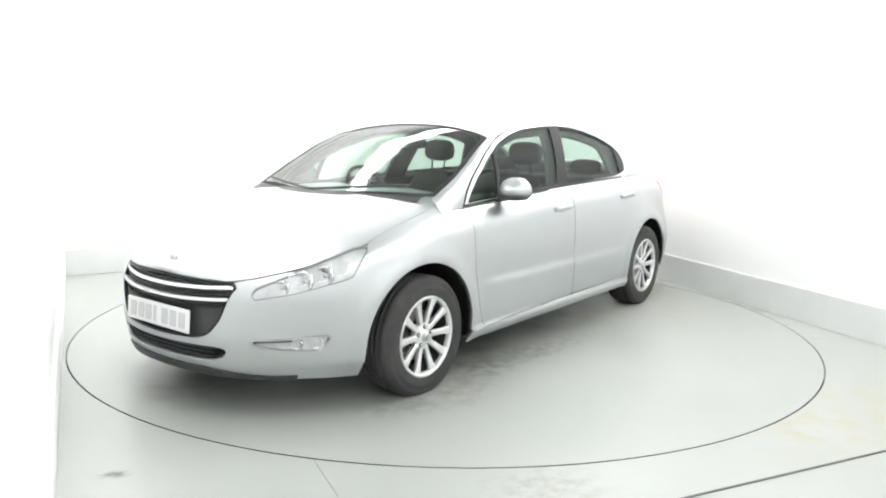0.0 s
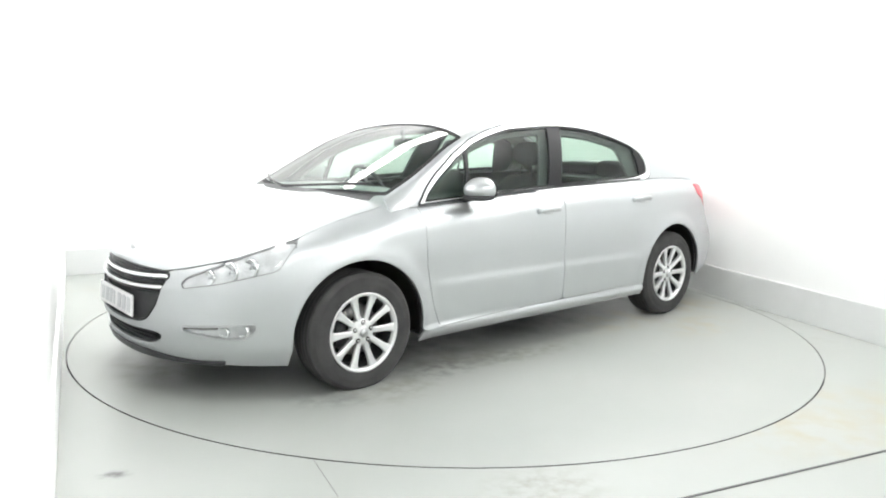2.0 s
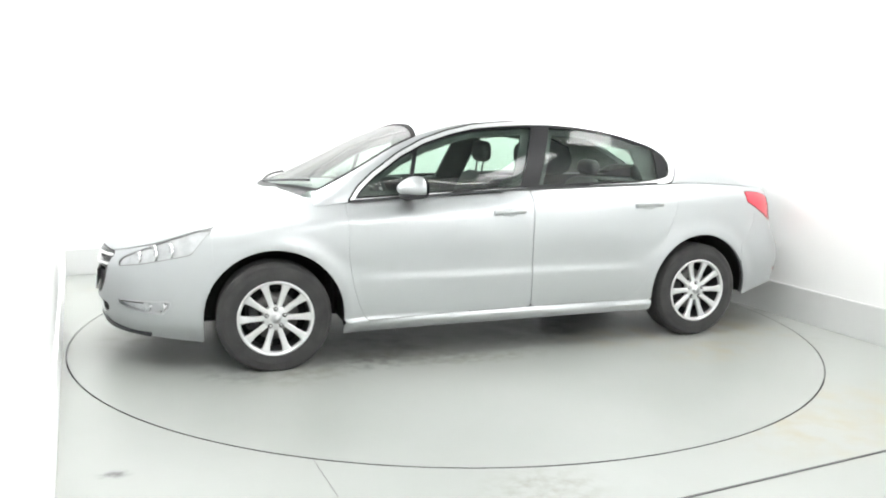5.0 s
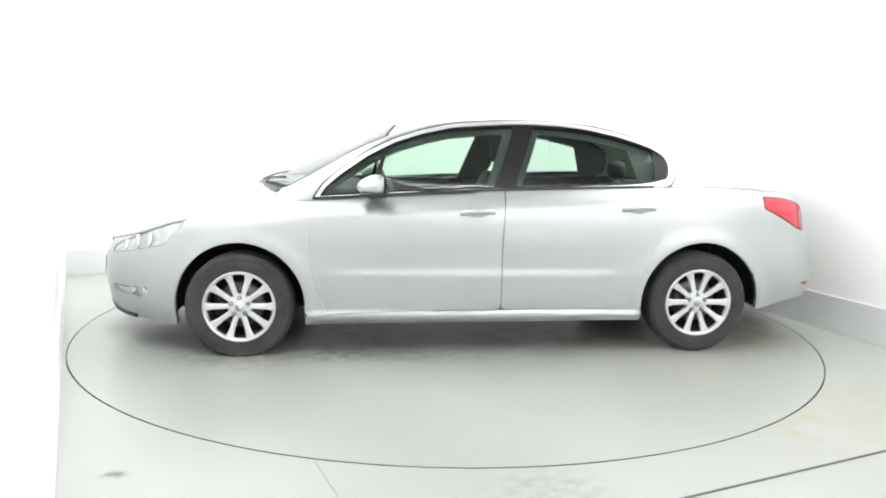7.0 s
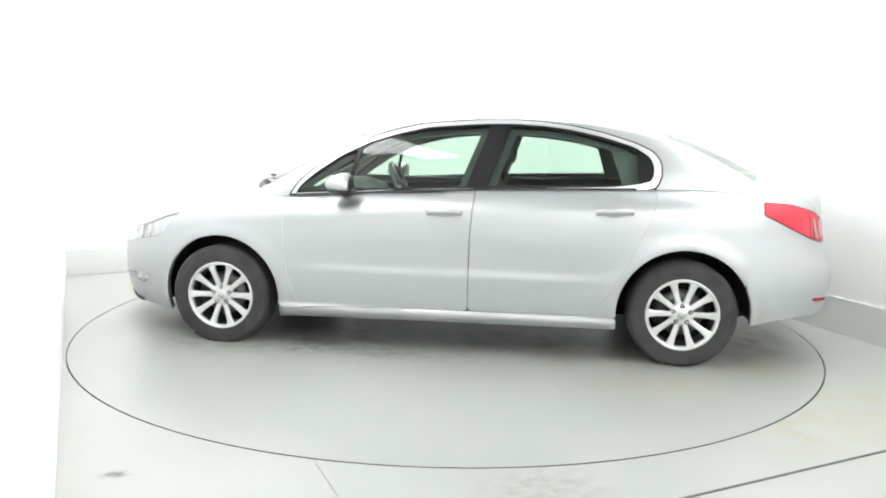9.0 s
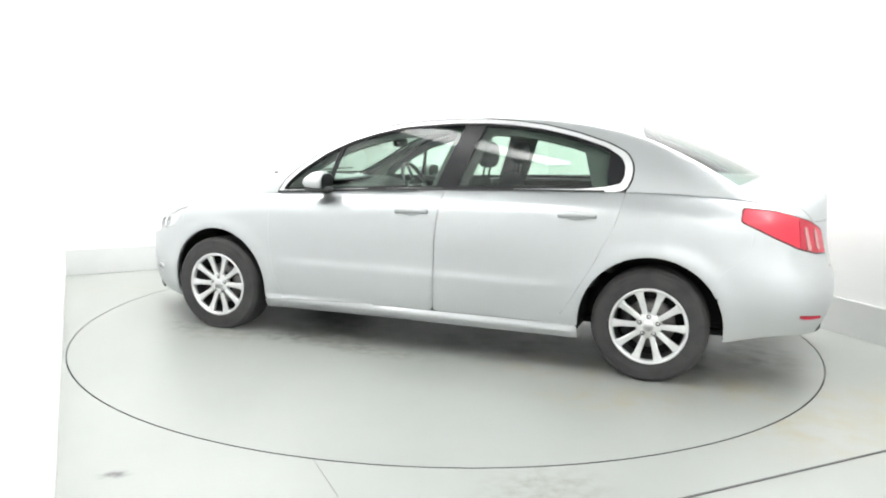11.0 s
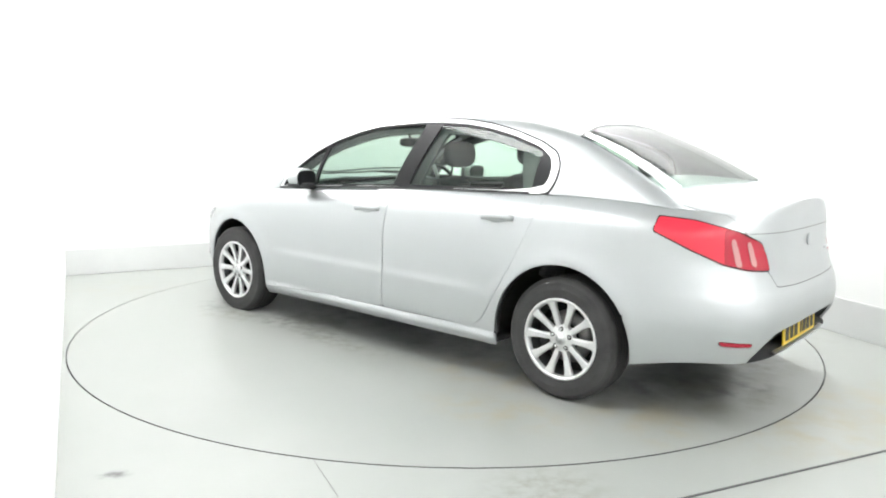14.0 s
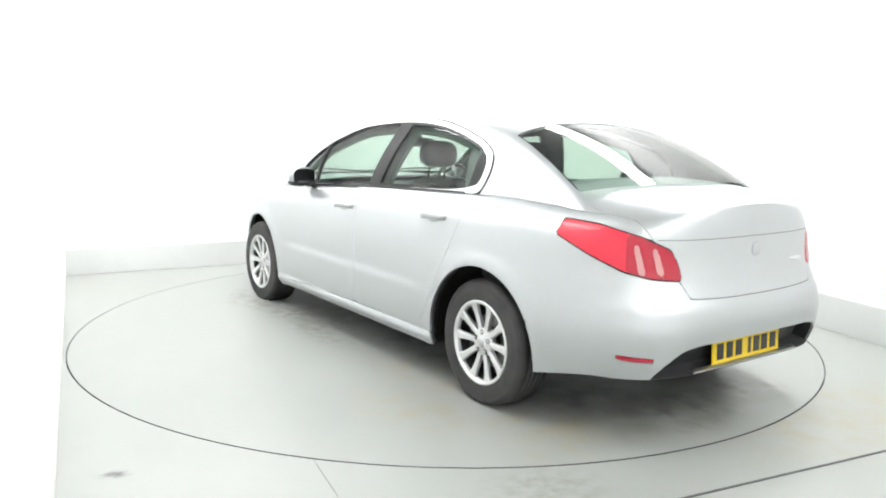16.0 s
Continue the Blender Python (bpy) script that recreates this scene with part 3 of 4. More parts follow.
sill_top = line((1.2, 0.245), (0.9, 0.255), (0.49, 0.269), (-0.15, 0.278), (-0.84, 0.284), (-1.2, 0.286))
D_FRONT = [(0.995, 1.2), (0.998, 0.80), (0.997, 0.618), (0.975, 0.483), (0.943, 0.363), (0.895, 0.258), (0.49, 0.271), (-0.149, 0.279), (-0.150, 0.5), (-0.152, 0.72), (-0.172, 1.0), (-0.172, 1.2)]
D_REAR = [(-0.174, 1.2), (-0.174, 1.0), (-0.154, 0.72), (-0.152, 0.5), (-0.151, 0.28), (-0.80, 0.285), (-0.855, 0.292), (-0.93, 0.345), (-1.012, 0.481), (-1.109, 0.658), (-1.2, 0.86), (-1.226, 0.95), (-1.235, 1.03), (-1.23, 1.2)]
dfront, drear = poly(D_FRONT, GX, GZ), poly(D_REAR, GX, GZ)
side_rows = ROWS - NV - 0.5
dfront, drear = np.maximum(dfront, side_rows), np.maximum(drear, side_rows)
# bonnet: the top forward of the screen, its edge running from the lamp to the screen pillar
bonnet_edge = line((2.4, 0.62), (2.28, 0.60), (2.15, 0.585), (2.0, 0.665), (1.8, 0.755), (1.72, 0.775), (1.4, 0.765), (1.1, 0.742), (0.9, 0.73))
bonnet = np.maximum(GY - bonnet_edge(GX), (NV - 2.5) - ROWS)
bonnet = np.maximum(np.maximum(bonnet, cowl(GY) + 0.045 - GX), 0.003 - grille)
deck_edge = line((-1.5, 0.62), (-1.8, 0.66), (-2.05, 0.655), (-2.2, 0.62), (-2.34, 0.60))
lid_edge = line((0.60, 0.435), (0.645, 0.452), (0.70, 0.478), (0.86, 0.565), (0.95, 0.60), (1.0, 0.615), (1.1, 0.66))
lid_low = np.maximum(0.646 + 0.012 * np.clip(GY / 0.45, 0, 1) ** 2 - GZ, GY - lid_edge(GZ))
lid = np.where(ROWS <= NV - 1, np.maximum(lid_low, GX + 2.0), GY - deck_edge(GX))
lid = np.maximum(lid, np.where(GX < -1.6, -1.0, 1.0))
front_bumper_back = 1.735 - GX
front_bumper = np.maximum(np.maximum(front_bumper_back, ROWS - NV - 0.5), np.maximum(-grille, -intake))
front_bumper = np.maximum(front_bumper, GZ - np.where(GX - GY > 1.0, np.interp(GX - GY, [1.0, 1.045, 1.2, 1.42, 1.69, 2.0, 2.34], [0.73, 0.652, 0.632, 0.60, 0.604, 0.625, 0.66]), 0.80))
rear_bumper = np.maximum(np.maximum(GX + 1.755, ROWS - NV - 0.5), -diffuser)
rear_bumper = np.maximum(rear_bumper, np.where(GX < -1.9, GZ - np.interp(GX + GY, [-2.3, -1.83, -1.6, -1.25, -1.05], [0.655, 0.735, 0.745, 0.80, 0.86]), GZ - np.interp(GX, [-1.95, -1.755], [0.80, 0.62])))
rear_bumper = np.maximum(rear_bumper, GAPW - lid)
sill = np.maximum(np.maximum(GZ - sill_top(GX), np.abs(GX) - 1.06), ROWS - NV - 0.5)
fender = np.maximum(np.maximum(0.87 - GX, GX - 2.3), -(dfront - 0))
fender = np.maximum(np.maximum(fender, -front_bumper - 0.012), np.maximum(-sill, -bonnet))
fender = np.maximum(fender, np.maximum(-(grille - 0.005), -(intake - 0.005)))
quarter = np.maximum(np.maximum(GX + 0.80, -drear), np.maximum(-rear_bumper - 0.012, -sill - 0.01))
quarter = np.maximum(quarter, -diffuser)
quarter = np.maximum(quarter, np.maximum(-lid, np.where(ROWS > NV, GX + 1.55, -1.0)))
for_lamps = np.maximum(0.0003 - head, np.maximum(0.0008 - tail, np.maximum(GAPW * 0.5 - fog, GAPW - reflector)))
shell_cut = np.maximum(-arch, for_lamps)

car = tagged(new("car"), "clean silver four-door saloon car standing on the grey turntable", "car")


def sheets(bm):
    """The connected sheets of a bmesh, each in one of its own, the largest first, without slivers."""
    left, found = set(bm.faces), []
    while left:
        todo = [left.pop()]
        piece = set(todo)
        while todo:
            for e in todo.pop().edges:
                for g in e.link_faces:
                    if g in left:
                        left.remove(g)
                        piece.add(g)
                        todo.append(g)
        found.append(piece)
    bm.faces.index_update()
    found = sorted(([f.index for f in piece] for piece in found if len(piece) > 5), key=lambda p_: (-len(p_), p_[0]))
    out_ = []
    for piece in found:
        keep, b = set(piece), bm.copy()
        bmesh.ops.delete(b, geom=[f for f in b.faces if f.index not in keep], context="FACES")
        out_.append(b)
    bm.free()
    return out_


def panel(name, f, label="", whole=False, grid=LOWER, mat=PAINT, gap=GAPW, cutters=True, depth=0.012, sunk=0.0):
    g_ = f + gap
    if cutters:
        g_ = np.maximum(g_, shell_cut)
    if whole:
        return part(name, thick(joined(cut(grid, g_, 0, 1), cut(grid, g_, 0, -1)), depth), mat, car, label)
    made_parts = []
    for s in (1, -1):
        main, *rest = sheets(cut(grid, g_, sunk, s))
        made_parts.append(part(name, thick(main, depth), mat, car, label))
        for b in rest:
            part("filler_panel", thick(b, depth), mat, car)
    return made_parts


panel("bonnet", bonnet, "silver bonnet", True)
panel("front_bumper", front_bumper, "silver front bumper", True, gap=-0.0003)
panel("rear_bumper", rear_bumper, "silver rear bumper", True, gap=-0.0003)
panel("boot_lid", lid, "silver boot lid", True)
panel("front_wing", fender, gap=0.0, sunk=0.0012)
panel("rear_wing", quarter, gap=0.0, sunk=0.0012)
doors = panel("front_door", dfront)
rear_doors = panel("rear_door", drear)
panel("sill", sill, gap=0.001)

# dark shell behind the panels, seen in the joints and through the windows
inner = np.maximum(np.maximum(np.maximum(-arch, 0.004 - diffuser), np.maximum(ROWS - NV - 0.5, -0.006 - np.minimum(head, np.minimum(grille, intake)) + 0.004)), -(tail - 0.004))
part("inner_shell", joined(cut(LOWER, inner, 0.03, 1), cut(LOWER, inner, 0.03, -1)), TRIM, car)
tops = np.maximum(np.maximum(NV - 0.5 - ROWS, 0.004 - head), np.where((GX > cowl(GY) - 0.02) | (GX < -1.6), -1.0, 1.0))
for ends in (np.where(GX > 0, tops, 1.0), np.where(GX < 0, tops, 1.0)):
    part("under_panel", joined(cut(LOWER, ends, 0.03, 1), cut(LOWER, ends, 0.03, -1)), PRIMER, car)

# ---- cabin top ----
yedge = rail_y(CX) - 0.020
x_header = 0.455 + 0.075 * (CY / 0.62) ** 2
x_cowl = cowl(CY)
screen = np.maximum(np.maximum(CY - yedge, CX - x_cowl), np.maximum(x_header - CX, np.where(CX > 0, -1.0, 1.0)))
r_head = -1.235 - 0.07 * (CY / 0.6) ** 2
r_base = -1.945 + 0.13 * (CY / 0.65) ** 2
back = np.maximum(np.maximum(CY - yedge - 0.006, CX - r_head), r_base - CX)
top_only = NA - 3 - np.repeat(np.arange(NA + NB + 1)[None, :], len(XC), 0)
screen, back = np.maximum(screen, top_only), np.maximum(back, top_only)
belt_in = np.where(CX > 0.9, np.where(CY < yedge + 0.004, CX - x_cowl + 0.002, CX - 1.18), -1.0)
rear_end = np.where(CY < yedge + 0.01, r_base + 0.002 - CX, -2.04 - CX)
roof = np.maximum(np.maximum(0.009 - ARC_SD, GAPW - screen), np.maximum(GAPW - back, np.maximum(belt_in, rear_end)))
roof = np.maximum(roof, np.where((CX < 0.99) & (CX > -1.235), BELT_Z + 0.018 - CZ, -1.0))
part("roof", thick(joined(cut(CABIN, roof, 0, 1), cut(CABIN, roof, 0, -1)), 0.014), PAINT, car, "silver roof with screen pillars")
part("headlining", joined(cut(CABIN, np.maximum(roof, np.maximum(0.02 - screen, 0.02 - back)), 0.03, 1), cut(CABIN, np.maximum(roof, np.maximum(0.02 - screen, 0.02 - back)), 0.03, -1)), HEADLINING, car, "pale grey roof lining")
part("windscreen", joined(cut(CABIN, screen, 0.004, 1), cut(CABIN, screen, 0.004, -1)), SCREEN_GLASS, car, "green-tinted windscreen")
part("rear_window", joined(cut(CABIN, back, 0.004, 1), cut(CABIN, back, 0.004, -1)), SCREEN_GLASS, car, "green-tinted rear window")
part("windscreen_seal", both(strip_cut, CABIN, [screen - 0.003, -0.030 - screen], 0.002), LINER, car, "black windscreen edge")
part("rear_window_seal", both(strip_cut, CABIN, [back - 0.003, -0.006 - back, r_base + 0.02 - CX], 0.002), GLOSSBLACK, car, "black rear window edge")

# side windows: a bright arch, black frames and three panes a side
lower_edge = line((1.0, 0.932), (0.49, 0.962), (0.08, 0.986), (-0.54, 1.009), (-1.3, 1.03))
trim = [ARC_SD, -0.021 - 0.020 * step(-0.95, -1.22, CX) * step(1.30, 1.15, CZ) - ARC_SD, np.where(CX > -1.13, lower_edge(CX) + 0.012 - CZ, -1.0)]
outer_seal = [ARC_SD - 0.010, -0.03 - ARC_SD]
frame_in = ARC_SD + 0.022
quarter_line = 0.62 - 0.25 * (CZ - 0.975)
pillar_mid = -0.165 - 0.36 * (CZ - 1.01)
pane_front = np.maximum(np.maximum(frame_in + 0.010, CX - quarter_line + 0.012), pillar_mid + 0.055 - CX)
pane_small = np.maximum(frame_in + 0.010, quarter_line + 0.012 - CX)
pane_rear = np.maximum(np.maximum(frame_in + 0.012, CX - pillar_mid + 0.072), -1.125 - 0.02 * (CZ - 1.05) - CX)
# padded trim on the inside of the pillars and roof rails, with two openings a side
ARC_IN = poly(ARC + [(-1.13, 0.8), (0.985, 0.8)], CX, CZ)
hole_front = np.maximum(np.maximum(ARC_IN + 0.055, pillar_mid + 0.105 - CX), 1.0 - CZ)
hole_rear = np.maximum(np.maximum(ARC_IN + 0.06, CX - pillar_mid + 0.115), np.maximum(1.015 - CZ, -1.06 + 0.3 * (CZ - 1.0) - CX))
inner_trim = np.maximum(np.maximum(ARC_SD, -hole_front), -hole_rear)
for k, s in enumerate((1, -1)):
    part("pillar_trim", thick(cut(CABIN, inner_trim, 0.045, s), 0.02), TRIM, car, "dark grey padded pillar trim")
    part("window_trim", thick(strip_cut(CABIN, trim, -0.006, s), 0.012), BRIGHT, car, "bright chrome window arch")
    part("window_seal", strip_cut(CABIN, outer_seal, -0.001, s), GLOSSBLACK, car, "thin black window seal")
    part("window_frame", thick(strip_cut(CABIN, [frame_in, -pane_front, -pane_small, -pane_rear], 0.002, s, k=3), 0.02), GLOSSBLACK, car, "black window frame and door pillar")
    part("door_glass", cut(CABIN, pane_front, 0.006, s), GLASS, doors[k], "green-tinted side glass")
    part("quarter_glass", cut(CABIN, pane_small, 0.006, s), GLASS, doors[k])
    part("door_glass", cut(CABIN, pane_rear, 0.006, s), GLASS, rear_doors[k], "green-tinted side glass")
    part("belt_moulding", thick(strip_cut(CABIN, [CZ - lower_edge(CX) - 0.010, lower_edge(CX) - 0.002 - CZ, CX - 0.98, -1.14 - CX], -0.003, s), 0.01), PLASTIC, car, "black waist moulding")


N_LOWER = normals(LOWER)


def flank(x, z, s=1):
    """The point of the flank at (x, z) and its outward normal."""
    d = (GX[:, :NV] - x) ** 2 + (GZ[:, :NV] - z) ** 2
    i, j = np.unravel_index(np.argmin(d), d.shape)
    n = N_LOWER[i, j]
    return Vector((x, s * GY[i, j], z)), Vector((n[0], s * n[1], n[2]))


def nose(y, z):
    d = np.where(GX[:, :NV] > 1.7, (GY[:, :NV] - abs(y)) ** 2 + (GZ[:, :NV] - z) ** 2, 9)
    i, j = np.unravel_index(np.argmin(d), d.shape)
    return GX[i, j]


def stern(y, z):
    d = np.where(GX[:, :NV] < -1.7, (GY[:, :NV] - abs(y)) ** 2 + (GZ[:, :NV] - z) ** 2, 9)
    i, j = np.unravel_index(np.argmin(d), d.shape)
    return GX[i, j]


def blob(cx, cy, cz, sx, sy, sz, power=2.6, nu=20, nv=14):
    """A rounded cushion form."""
    bm = bmesh.new()

    def e(c):
        return math.copysign(abs(c) ** (2 / power), c)
    rows = []
    for j in range(nv + 1):
        b_ = math.pi * (j / nv - 0.5)
        rows.append([bm.verts.new((cx + sx * e(math.cos(b_)) * e(math.cos(q)), cy + sy * e(math.cos(b_)) * e(math.sin(q)), cz + sz * e(math.sin(b_))))
                     for q in (2 * math.pi * i / nu for i in range(nu))])
    for r0, r1 in zip(rows, rows[1:]):
        for i in range(nu):
            bm.faces.new((r0[i], r0[(i + 1) % nu], r1[(i + 1) % nu], r1[i]))
    bmesh.ops.remove_doubles(bm, verts=bm.verts[:], dist=0.0003)
    return bm


def lathe(profile, seg=64, m=None):
    """Turns a profile of (radius, along) about the y axis."""
    bm = bmesh.new()
    rings = []
    for r, y in profile:
        ring_ = []
        for k in range(seg):
            q = 2 * math.pi * k / seg
            ring_.append(bm.verts.new((r * math.cos(q), y, r * math.sin(q))))
        rings.append(ring_)
    for a_, b_ in zip(rings, rings[1:]):
        for k in range(seg):
            bm.faces.new((a_[k], b_[k], b_[(k + 1) % seg], a_[(k + 1) % seg]))
    if m is not None:
        bmesh.ops.transform(bm, matrix=m, verts=bm.verts[:])
    return bm


# ---- wheels: tyre, ten-spoke alloy, bolts, brake disc; outer face towards +y ----
def tyre_mesh(flat_at):
    prof = [(0.195, -0.10), (0.215, -0.102), (0.25, -0.108), (0.285, -0.106), (0.305, -0.096), (0.314, -0.08), (0.3165, -0.05)]
    for g in (-0.045, -0.015, 0.015, 0.045):
        prof += [(0.317, g - 0.006), (0.311, g - 0.004), (0.311, g + 0.004), (0.317, g + 0.006)]
    prof += [(0.3165, 0.07), (0.314, 0.08), (0.305, 0.094), (0.297, 0.0985), (0.296, 0.1005), (0.288, 0.1025), (0.284, 0.102), (0.262, 0.1045), (0.258, 0.1055), (0.25, 0.105), (0.226, 0.1015), (0.217, 0.1), (0.212, 0.098), (0.195, 0.094)]
    bm = lathe(prof, 96)
    for v in bm.verts:
        if v.co.z < -flat_at:
            v.co.y *= 1.02
            v.co.z = -flat_at
    return bm


def rim_meshes():
    barrel = lathe([(0.212, 0.096), (0.2125, 0.101), (0.209, 0.104), (0.203, 0.1035), (0.195, 0.099), (0.192, 0.088), (0.190, 0.075)], 80)
    spokes = []
    for k in range(10):
        bm = bmesh.new()
        rings = []
        for r, w, y, d in ((0.045, 0.0140, 0.083, 0.03), (0.075, 0.0145, 0.084, 0.026), (0.115, 0.0155, 0.087, 0.022), (0.15, 0.0170, 0.091, 0.02), (0.178, 0.021, 0.095, 0.02), (0.2, 0.031, 0.0975, 0.02)):
            rings.append([bm.verts.new(c) for c in ((r, y - d, -w), (r, y - 0.004, -w), (r, y, -w * 0.62), (r, y, w * 0.62), (r, y - 0.004, w), (r, y - d, w))])
        for a_, b_ in zip(rings, rings[1:]):
            for i in range(6):
                bm.faces.new((a_[i], b_[i], b_[(i + 1) % 6], a_[(i + 1) % 6]))
        bm.faces.new(rings[0])
        bm.faces.new(rings[-1][::-1])
        bmesh.ops.recalc_face_normals(bm, faces=bm.faces[:])
        bmesh.ops.rotate(bm, verts=bm.verts[:], matrix=Matrix.Rotation(2 * math.pi * k / 10, 3, "Y"))
        spokes.append(bm)
    hub = lathe([(0.0005, 0.092), (0.022, 0.0915), (0.029, 0.089), (0.031, 0.085), (0.036, 0.085), (0.064, 0.0835), (0.071, 0.078), (0.073, 0.05)], 40)
    return barrel, spokes, hub


def build_wheel(flat_at):
    wheel = new("wheel")
    wheel.parent = car
    tyre = part("tyre", tyre_mesh(flat_at), RUBBER, wheel, "black rubber tyre")
    barrel, spokes, hub = rim_meshes()
    rim = part("rim", barrel, ALLOY, wheel, "silver ten-spoke alloy rim")
    for bm in spokes:
        part("spoke", bm, ALLOY, rim, smooth=False)
    part("hub", hub, ALLOY, rim)
    part("barrel", lathe([(0.1905, 0.078), (0.188, 0.06), (0.186, 0.0), (0.192, -0.08), (0.215, -0.1)], 64), PLASTIC, rim, "dark inner barrel")
    bm = bmesh.new()
    bmesh.ops.create_cone(bm, cap_ends=True, radius1=0.024, radius2=0.022, depth=0.006, segments=24, matrix=pose(0, 0.094, 0, -90))
    part("cap", bm, SATIN, rim, "plain metal hub cap")
    for k in range(5):
        q = 2 * math.pi * k / 5 + 0.314
        m = pose(0.052 * math.cos(q), 0.084, 0.052 * math.sin(q), 90)
        bm = bmesh.new()
        bmesh.ops.create_cone(bm, cap_ends=True, radius1=0.0125, radius2=0.0125, depth=0.004, segments=20, matrix=m)
        part("bolt_recess", bm, INK, rim)
        bm = bmesh.new()
        bmesh.ops.create_cone(bm, cap_ends=True, radius1=0.0085, radius2=0.0085, depth=0.009, segments=6, matrix=m)
        part("wheel_bolt", bm, SATIN, rim)
    part("brake_disc", lathe([(0.07, 0.02), (0.135, 0.02), (0.137, 0.01), (0.137, 0.0), (0.07, 0.0)], 48), STEEL, wheel, "worn steel brake disc")
    part("brake_caliper", bevelled_box(0.075, 0.155, -0.02, 0.05, -0.07, 0.07, 0.012), PLASTIC, wheel)
    part("backing_plate", lathe([(0.001, -0.02), (0.18, -0.02), (0.188, -0.03)], 40), LINER, wheel)
    return wheel


for hx, hz, yc in ((WB, HUB_F, 0.80), (-WB, HUB_R, 0.779)):
    first = build_wheel(hz)
    first.matrix_basis = pose(hx, yc, hz)
    copy_thing(first, pose(hx, -yc, hz, 0, 0, 180))
    for s in (1, -1):
        # arch liner: a deep dark half drum with an inner wall
        bm = bmesh.new()
        rows = []
        prof = [(0.386, 0.872), (0.405, 0.865), (0.405, 0.50)]
        for k in range(29):
            q = math.radians(-11 + 202 * k / 28)
            row = []
            for r, y in prof:
                px, pz = hx + r * math.cos(q), max(hz + r * math.sin(q), 0.235 if hx > 0 else 0.28)
                row.append(bm.verts.new((px, s * min(y, flank(px, pz)[0].y - 0.014), pz)))
            rows.append(row)
        for a_, b_ in zip(rows, rows[1:]):
            for i in range(2):
                bm.faces.new((a_[i], a_[i + 1], b_[i + 1], b_[i]) if s > 0 else (a_[i], b_[i], b_[i + 1], a_[i + 1]))
        bm.faces.new([r[2] for r in rows])
        part("arch_liner", bm, LINER, car, "black wheel arch liner")

# underside, floor and bulkheads
part("underbody", bevelled_box(-1.85, 2.05, -0.50, 0.50, 0.205, 0.27, 0.03), LINER, car, "dark underbody")
for s in (1, -1):
    part("floor_pan", bevelled_box(-0.99, 0.99, s * 0.50 if s > 0 else -0.84, 0.84 if s > 0 else -0.50, 0.205, 0.255, 0.008), LINER, car)
part("bulkhead", bevelled_box(1.02, 1.06, -0.68, 0.68, 0.26, 0.90, 0.01), LINER, car)
part("boot_bulkhead", bevelled_box(-1.60, -1.57, -0.62, 0.62, 0.26, 1.0, 0.01), LINER, car)

LAMPEDGE = material("lamp_edge_grey", (0.28, 0.283, 0.286), 0.4, 0.3)
SEAM = material("seam_shadow", (0.16, 0.165, 0.17), 0.6)
